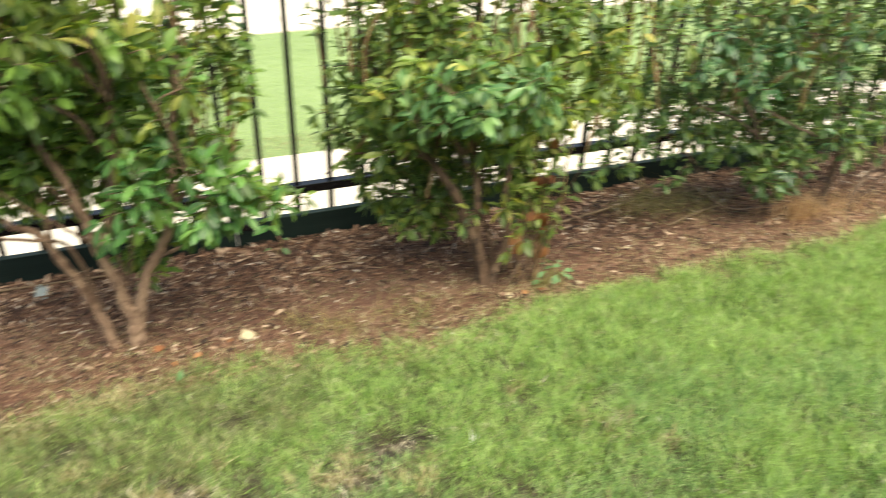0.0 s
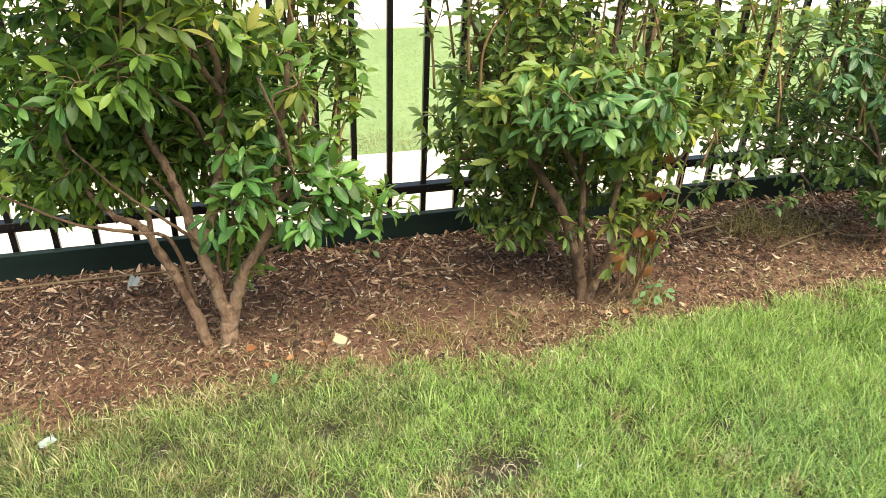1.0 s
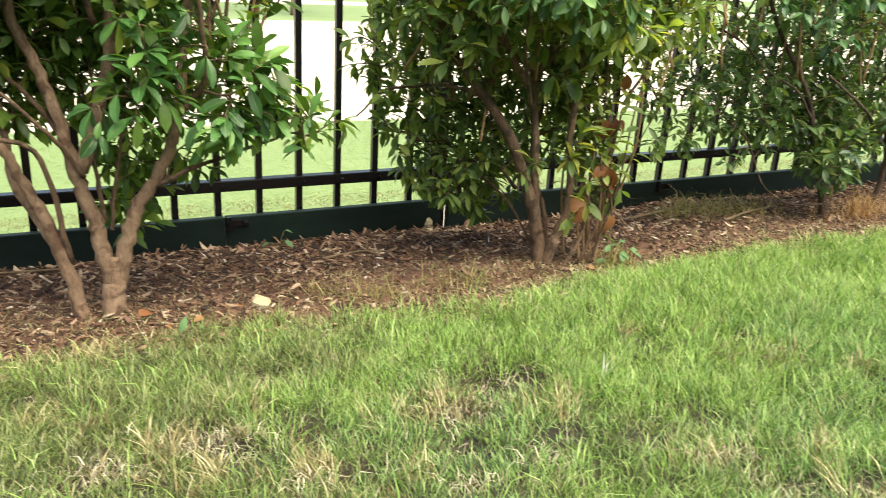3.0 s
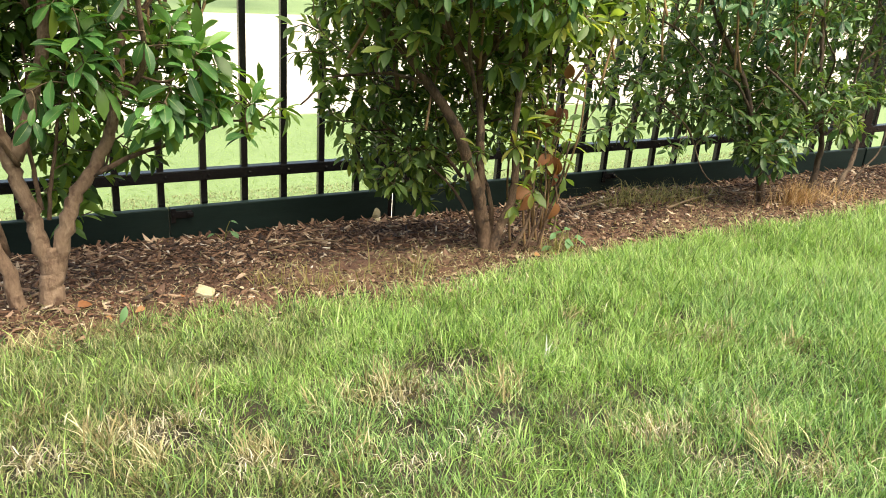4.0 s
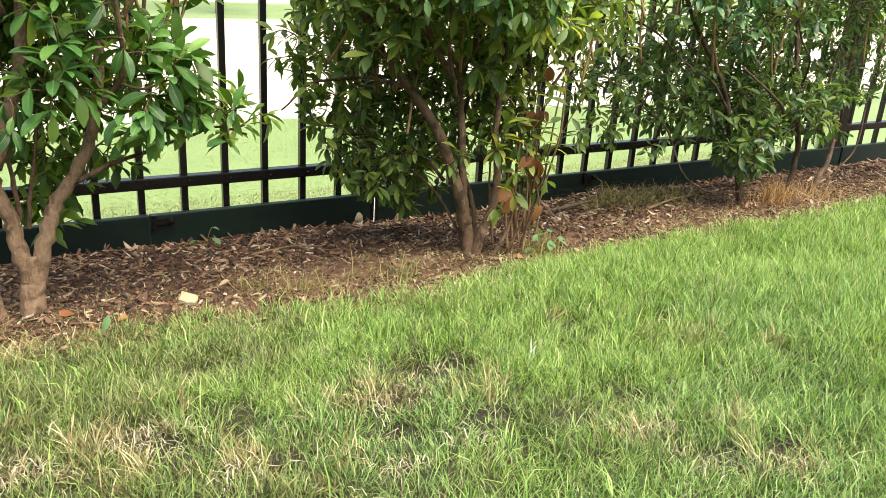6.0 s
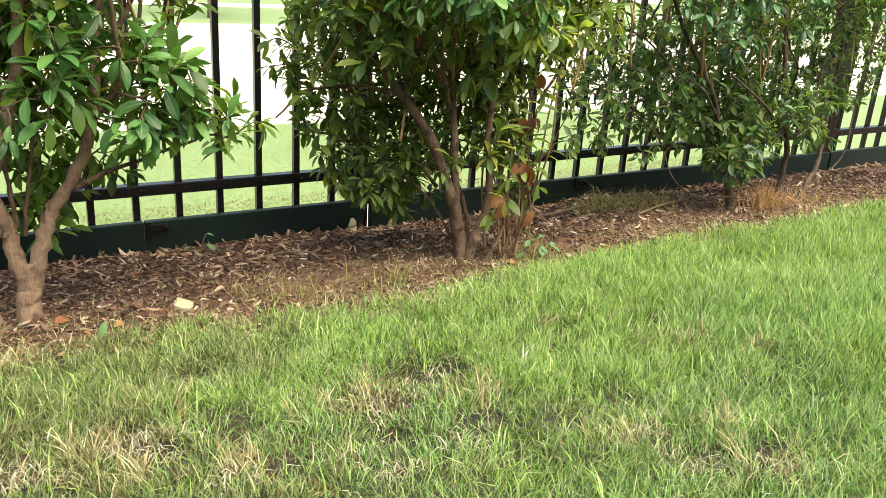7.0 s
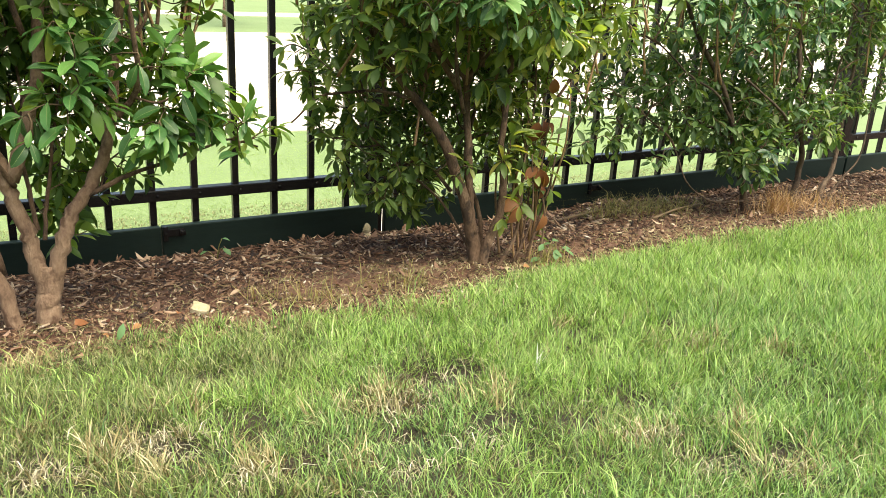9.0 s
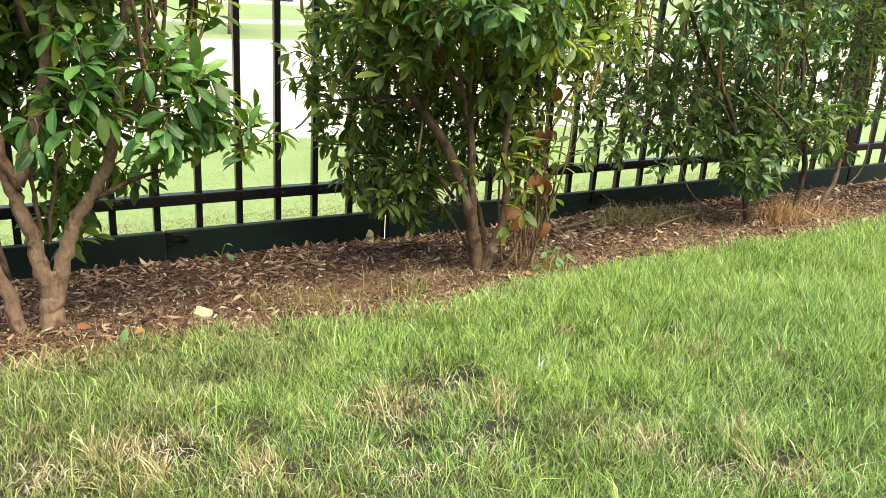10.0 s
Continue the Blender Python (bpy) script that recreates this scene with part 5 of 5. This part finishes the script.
# hanging leaves: where the stalk holds them, the way they hang, the side they show, their length
for place, way, face, size in (((0.876, -0.65, 0.382), (-0.25, 0.05, -1), (-0.3, -1, 0.1), 0.058), ((0.885, -0.655, 0.384), (0.15, -0.1, -1), (0.2, -1, 0.0), 0.05), ((0.9, -0.65, 0.375), (0.75, -0.1, -0.75), (0.8, -1, 0.3), 0.042),
                               ((0.885, -0.65, 0.268), (-0.8, -0.1, -0.45), (-0.3, -0.8, 1), 0.042), ((0.888, -0.655, 0.268), (0.2, -0.05, -1), (-0.5, -1, 0.1), 0.064), ((0.898, -0.65, 0.262), (0.4, 0.0, -1), (0.9, -1, 0.1), 0.058), ((0.893, -0.66, 0.225), (0.1, -0.2, -1), (0.2, -1, 0.3), 0.036),
                               ((0.92, -0.645, 0.15), (-0.2, -0.2, -1), (0.2, -1, 0.2), 0.05), ((0.87, -0.62, 0.18), (-0.95, -0.1, -0.25), (0.0, -0.9, 0.6), 0.062), ((0.918, -0.64, 0.48), (0.05, 0.0, -1), (-0.5, -1, 0.2), 0.042), ((0.86, -0.63, 0.165), (-0.6, -0.3, -0.5), (0.1, -1, 0.4), 0.05)):
    lay_leaf("withered_leaf", place, way, face, size, "withered rust-coloured leaf hanging from a thin stem", "withered leaves on the thin stem", wilt_mesh)


def boulder(name, place, size, seed, mat, label, category, group="", turn=True):
    """A broken, flat-sided stone or scrap."""
    r = random.Random(seed)
    bm = bmesh.new()
    bmesh.ops.create_icosphere(bm, subdivisions=2, radius=0.5)
    cuts = [Vector((r.uniform(-1, 1), r.uniform(-1, 1), r.uniform(-1, 1))).normalized() for _ in range(13)]
    for v in bm.verts:
        for d in cuts:
            over = v.co.dot(d) - 0.31
            if over > 0:
                v.co -= d * over * 0.9
        v.co *= 1 + 0.03 * r.uniform(-1, 1)
        v.co = Vector((v.co.x * size[0], v.co.y * size[1], v.co.z * size[2]))
    ob = part(name, bm, mat)
    ob.location = place
    if turn:
        ob.rotation_euler = (r.uniform(-0.2, 0.2), r.uniform(-0.2, 0.2), r.uniform(0, 3))
    return tagged(ob, label, category, group)


bm = box_bm(-0.017, 0.017, -0.013, 0.013, -0.012, 0.012, 0.003)
bmesh.ops.subdivide_edges(bm, edges=bm.edges[:], cuts=1)
for v in bm.verts:
    taper = 1 - 9 * v.co.x
    v.co = Vector((v.co.x, v.co.y * taper, v.co.z * taper + 0.12 * v.co.x))
    v.co += Vector((math.sin(v.co.y * 300 + v.co.z * 90), math.cos(v.co.z * 310 + v.co.x * 120), math.sin(v.co.x * 240 + v.co.y * 170))) * 0.0013
ob = tagged(part("stone", bm, stone_mat), "small broken cream-coloured stone on the soil", "stone")
ob.matrix_basis = pose(0.069, -0.648, float(land(0.069, -0.648)) + 0.01, 18, 16, -24)
for x, y, s, k in ((0.342, -0.229, 0.04, 4), (1.426, -0.438, 0.03, 5), (1.247, -0.576, 0.026, 6), (1.363, -0.374, 0.026, 7), (0.796, -0.693, 0.034, 8), (0.7, -0.085, 0.045, 12), (0.15, -0.62, 0.016, 13), (1.02, -0.69, 0.03, 14)):
    boulder("pale_chip", (x, y, float(land(x, y)) + 0.006), (s, s * 0.7, s * 0.35), k, stone_mat, "pale flat stone chip lying on the mulch", "stone chip", "pale chips on the mulch")


boulder("pale_wedge", (0.716, -0.062, float(land(0.716, -0.062)) + 0.02), (0.034, 0.02, 0.05), 21, stone_mat, "pale wedge of stone against the edging board", "stone chip", turn=False)


def crumpled(place, w, d, seed, turn, label):
    """A thin scrap of paper, creased and curled."""
    r = random.Random(seed)
    bm = bmesh.new()
    bmesh.ops.create_grid(bm, x_segments=6, y_segments=5, size=0.5)
    for v in bm.verts:
        v.co = Vector((v.co.x * w * (1 + 0.2 * r.uniform(-1, 1)), v.co.y * d * (1 + 0.2 * r.uniform(-1, 1)), 0.25 * w * (v.co.x**2 * 2 + r.uniform(-0.3, 0.3) * 0.6)))
    made = bmesh.ops.solidify(bm, geom=bm.faces[:], thickness=0.0012)
    ob = part("paper_scrap", bm, paper_mat)
    ob.matrix_basis = pose(*place, *turn)
    tagged(ob, label, "litter")


crumpled((-0.457, -0.188, float(land(-0.457, -0.188)) + 0.016), 0.028, 0.045, 9, (62, 20, 10), "crumpled pale scrap of litter standing in the mulch")
crumpled((-0.579, -0.901, float(land(-0.579, -0.901)) + 0.012), 0.032, 0.02, 10, (6, -4, 25), "pale blue flattened scrap of litter at the lawn edge")


# rubble that holds the bank below the fence
rr = random.Random(5)
x = -3.6
while x < 5.2:
    w = rr.uniform(0.26, 0.5)
    h = rr.uniform(0.3, 0.39)
    boulder("limestone_block", (x + w / 2, 0.17 + rr.uniform(-0.01, 0.02), -0.5 + h / 2), (w * 1.25, 0.36, h * 1.25), rr.randint(0, 999), limestone_mat, "rough pale limestone block below the fence", "stone block", "limestone blocks along the footpath", turn=False)
    x += w + 0.01

# sticks on the mulch
for pts, rad in (([(-1.0, -0.12, 0.0), (-0.6, -0.115, 0.005), (-0.25, -0.1, 0.0)], 0.006), ([(1.15, -0.3, 0.0), (1.35, -0.27, 0.01), (1.62, -0.24, 0.012)], 0.006),
                 ([(1.45, -0.5, 0.01), (1.6, -0.46, 0.018), (1.72, -0.44, 0.02)], 0.004), ([(0.3, -0.33, 0.0), (0.4, -0.32, 0.01), (0.48, -0.34, 0.0)], 0.003)):
    line = smooth_line([(x, y, float(land(x, y)) + 0.012 + dz * 0.5) for x, y, dz in pts], 6)
    c, t = tube(line, np.linspace(rad, rad * 0.5, len(line)), 7, 0.08, 3)
    tagged(new("stick", raw_mesh("stick", c, t, twig_mat, True)), "thin dry brown stick lying on the mulch", "stick", "sticks on the mulch")

# ---- across the street ----


def house(x0, x1, y0, depth, height, label, windows=(), category="house"):
    h = thing("house", ((x0 + x1) / 2, y0, -0.5), label, category)
    w = (x1 - x0) / 2
    part("wall", box_bm(-w, w, 0, depth, 0, height), brick_wall_mat, h)
    part("plinth", box_bm(-w - 0.03, w + 0.03, -0.04, depth + 0.04, 0, 0.35, 0.01), trim_mat, h)
    bm = bmesh.new()
    e = 0.6
    v = [bm.verts.new(p) for p in ((-w - e, -e, height), (w + e, -e, height), (w + e, depth + e, height), (-w - e, depth + e, height), (-w + 2, depth / 2, height + 2.6), (w - 2, depth / 2, height + 2.6))]
    for f in ((0, 1, 5, 4), (1, 2, 5), (2, 3, 4, 5), (3, 0, 4), (3, 2, 1, 0)):
        bm.faces.new([v[i] for i in f])
    part("roof", bm, roof_mat, h)
    for wx, wz, ww, wh in windows:
        o = part("window", box_bm(wx - ww / 2, wx + ww / 2, -0.03, 0.03, wz, wz + wh), window_mat, h)
        bm = bmesh.new()
        for a in ((wx - ww / 2 - 0.1, wx - ww / 2, wz - 0.1, wz + wh + 0.1), (wx + ww / 2, wx + ww / 2 + 0.1, wz - 0.1, wz + wh + 0.1), (wx - ww / 2, wx + ww / 2, wz + wh, wz + wh + 0.1), (wx - ww / 2, wx + ww / 2, wz - 0.1, wz), (wx - 0.03, wx + 0.03, wz, wz + wh)):
            box_bm(a[0], a[1], -0.07, 0.02, a[2], a[3], 0, bm)
        part("window_frame", bm, trim_mat, o)
    return h


house(-2, 22, 35, 10, 3.2, "low beige house across the street with white-framed windows", ((-9, 0.9, 1.6, 1.4), (-5, 0.9, 1.6, 1.4), (2, 0.9, 1.6, 1.4), (7, 0.9, 1.6, 1.4)))


def leafy_mass(name, place, lobes, count, size, seed, label, category, trunk=None, group=""):
    """A far bush or tree crown out of many small leaves, over stems."""
    r = np.random.default_rng(seed)
    ob = thing(name, place, label, category, group)
    stems = []
    if trunk:
        line = smooth_line([(0, 0, -0.03), (0.03, 0, trunk[0] * 0.5), (0.0, 0.02, trunk[0])], 5)
        piece("trunk", raw_mesh("trunk", *tube(line, np.linspace(trunk[1], trunk[1] * 0.6, len(line)), 10, 0.04, seed), bark_mat, True), ob)
    vol = np.array([lb[3] * lb[4] * lb[5] for lb in lobes])
    pick = np.array(lobes)[r.choice(len(lobes), count, p=vol / vol.sum())]
    d = r.normal(size=(count, 3))
    d /= np.linalg.norm(d, axis=1, keepdims=True)
    P = pick[:, :3] + d * pick[:, 3:] * (r.random(count) ** 0.35)[:, None]
    P[:, 2] = np.maximum(P[:, 2], 0.05)
    start = np.array([0, 0, trunk[0] * 0.9 if trunk else 0.0])
    for lb in lobes:
        for _ in range(5):
            g = np.array(lb[:3]) + r.normal(size=3) * np.array(lb[3:]) * 0.5
            g[2] = max(g[2], 0.1)
            b = start if trunk else np.array([lb[0], lb[1], -0.02])
            stems.append(tube(smooth_line([b, (b + g) / 2 + r.normal(size=3) * 0.05, g], 4), np.linspace(0.02, 0.006, 9), 5))
    piece("branches", raw_mesh("branches", *joined(stems), bark_mat, True), ob)
    F = leaf_frames(P, r.normal(size=P.shape), np.array([0, 0, 1.0]) + r.normal(size=P.shape) * 0.6, size * (0.7 + 0.6 * r.random(count)), 1.2 + 0.6 * r.random(count))
    c, t = lay(F, LEAF_CO[::1], LEAF_TRIS)
    tagged(piece("crown", raw_mesh("crown", c, t, far_grass_mat, True), ob), kind="stuff")
    return ob


for k, (x, w, h) in enumerate(((9.5, 1.5, 1.3), (12.6, 1.8, 1.5), (16.2, 1.7, 1.3), (3.4, 1.3, 1.0), (20, 1.7, 1.4))):
    leafy_mass("garden_bush", (x, 33, -0.5), [(0, 0, h * 0.55, w, 0.8, h * 0.5), (w * 0.4, -0.1, h * 0.5, w * 0.6, 0.7, h * 0.45)], 800, 0.26, 60 + k, "rounded bright green garden bush before the house", "bush", group="bushes before the house")
leafy_mass("young_tree", (3.95, 12.7, -0.5), [(0, 0, 2.9, 1.1, 1.1, 0.9), (0.3, 0.2, 3.5, 0.8, 0.8, 0.7)], 2400, 0.13, 71, "young street tree with a slim grey-brown trunk", "tree", trunk=(2.2, 0.065))


def parked_car(place, turn):
    """A parked hatchback in profile, with glazing, lamps and wheels."""
    c = thing("car", place, "silver car parked in the driveway", "car")
    c.rotation_euler = (0, 0, radians(turn))
    bm = bmesh.new()
    side = [(-2.1, 0.35), (-2.15, 0.75), (-1.95, 0.95), (-1.2, 1.0), (-0.55, 1.42), (0.85, 1.45), (1.7, 1.02), (2.1, 0.9), (2.15, 0.4)]
    l_ = [bm.verts.new((x, -0.85 + (0.12 if z > 1.2 else 0), z)) for x, z in side]
    r_ = [bm.verts.new((x, 0.85 - (0.12 if z > 1.2 else 0), z)) for x, z in side]
    bm.faces.new(l_)
    bm.faces.new(r_[::-1])
    for i in range(len(side)):
        j = (i + 1) % len(side)
        bm.faces.new((l_[j], l_[i], r_[i], r_[j]))
    bmesh.ops.recalc_face_normals(bm, faces=bm.faces)
    bmesh.ops.bevel(bm, geom=list(bm.edges), offset=0.06, segments=2, affect="EDGES")
    part("body", bm, car_mat, c)
    for y in (-0.83, 0.83):
        for x0, x1 in ((-0.75, 0.1), (0.16, 1.15)):
            part("side_window", box_bm(x0, x1, y - 0.04, y + 0.04, 1.0, 1.3, 0.03), window_mat, c)
        for x in (-1.3, 1.35):
            bm = bmesh.new()
            bmesh.ops.create_cone(bm, cap_ends=True, segments=24, radius1=0.33, radius2=0.33, depth=0.22, matrix=pose(x, y, 0.33, 90))
            wheel = part("wheel", bm, tyre_mat, c)
            bm = bmesh.new()
            bmesh.ops.create_cone(bm, cap_ends=True, segments=20, radius1=0.2, radius2=0.18, depth=0.24, matrix=pose(x, y, 0.33, 90))
            part("rim", bm, trim_mat, wheel)
        part("headlight", box_bm(-2.17, -2.05, y * 0.75 - 0.15, y * 0.75 + 0.15, 0.66, 0.8, 0.03), trim_mat, c)
        part("tail_light", box_bm(2.06, 2.17, y * 0.75 - 0.12, y * 0.75 + 0.12, 0.7, 0.85, 0.03), rust_leaf_mat, c)
    part("windscreen", box_bm(-1.05, -0.65, -0.68, 0.68, 1.08, 1.36, 0.03), window_mat, c)


parked_car((8.6, 27.5, -0.45), 12)

cab = thing("utility_cabinet", (2.05, 20.5, -0.48), "pale grey-green utility cabinet on the far lawn", "utility box")
part("body", box_bm(-0.3, 0.3, -0.25, 0.25, 0, 0.62, 0.02), cabinet_mat, cab)
part("lid", box_bm(-0.33, 0.33, -0.28, 0.28, 0.62, 0.7, 0.025), cabinet_mat, cab)
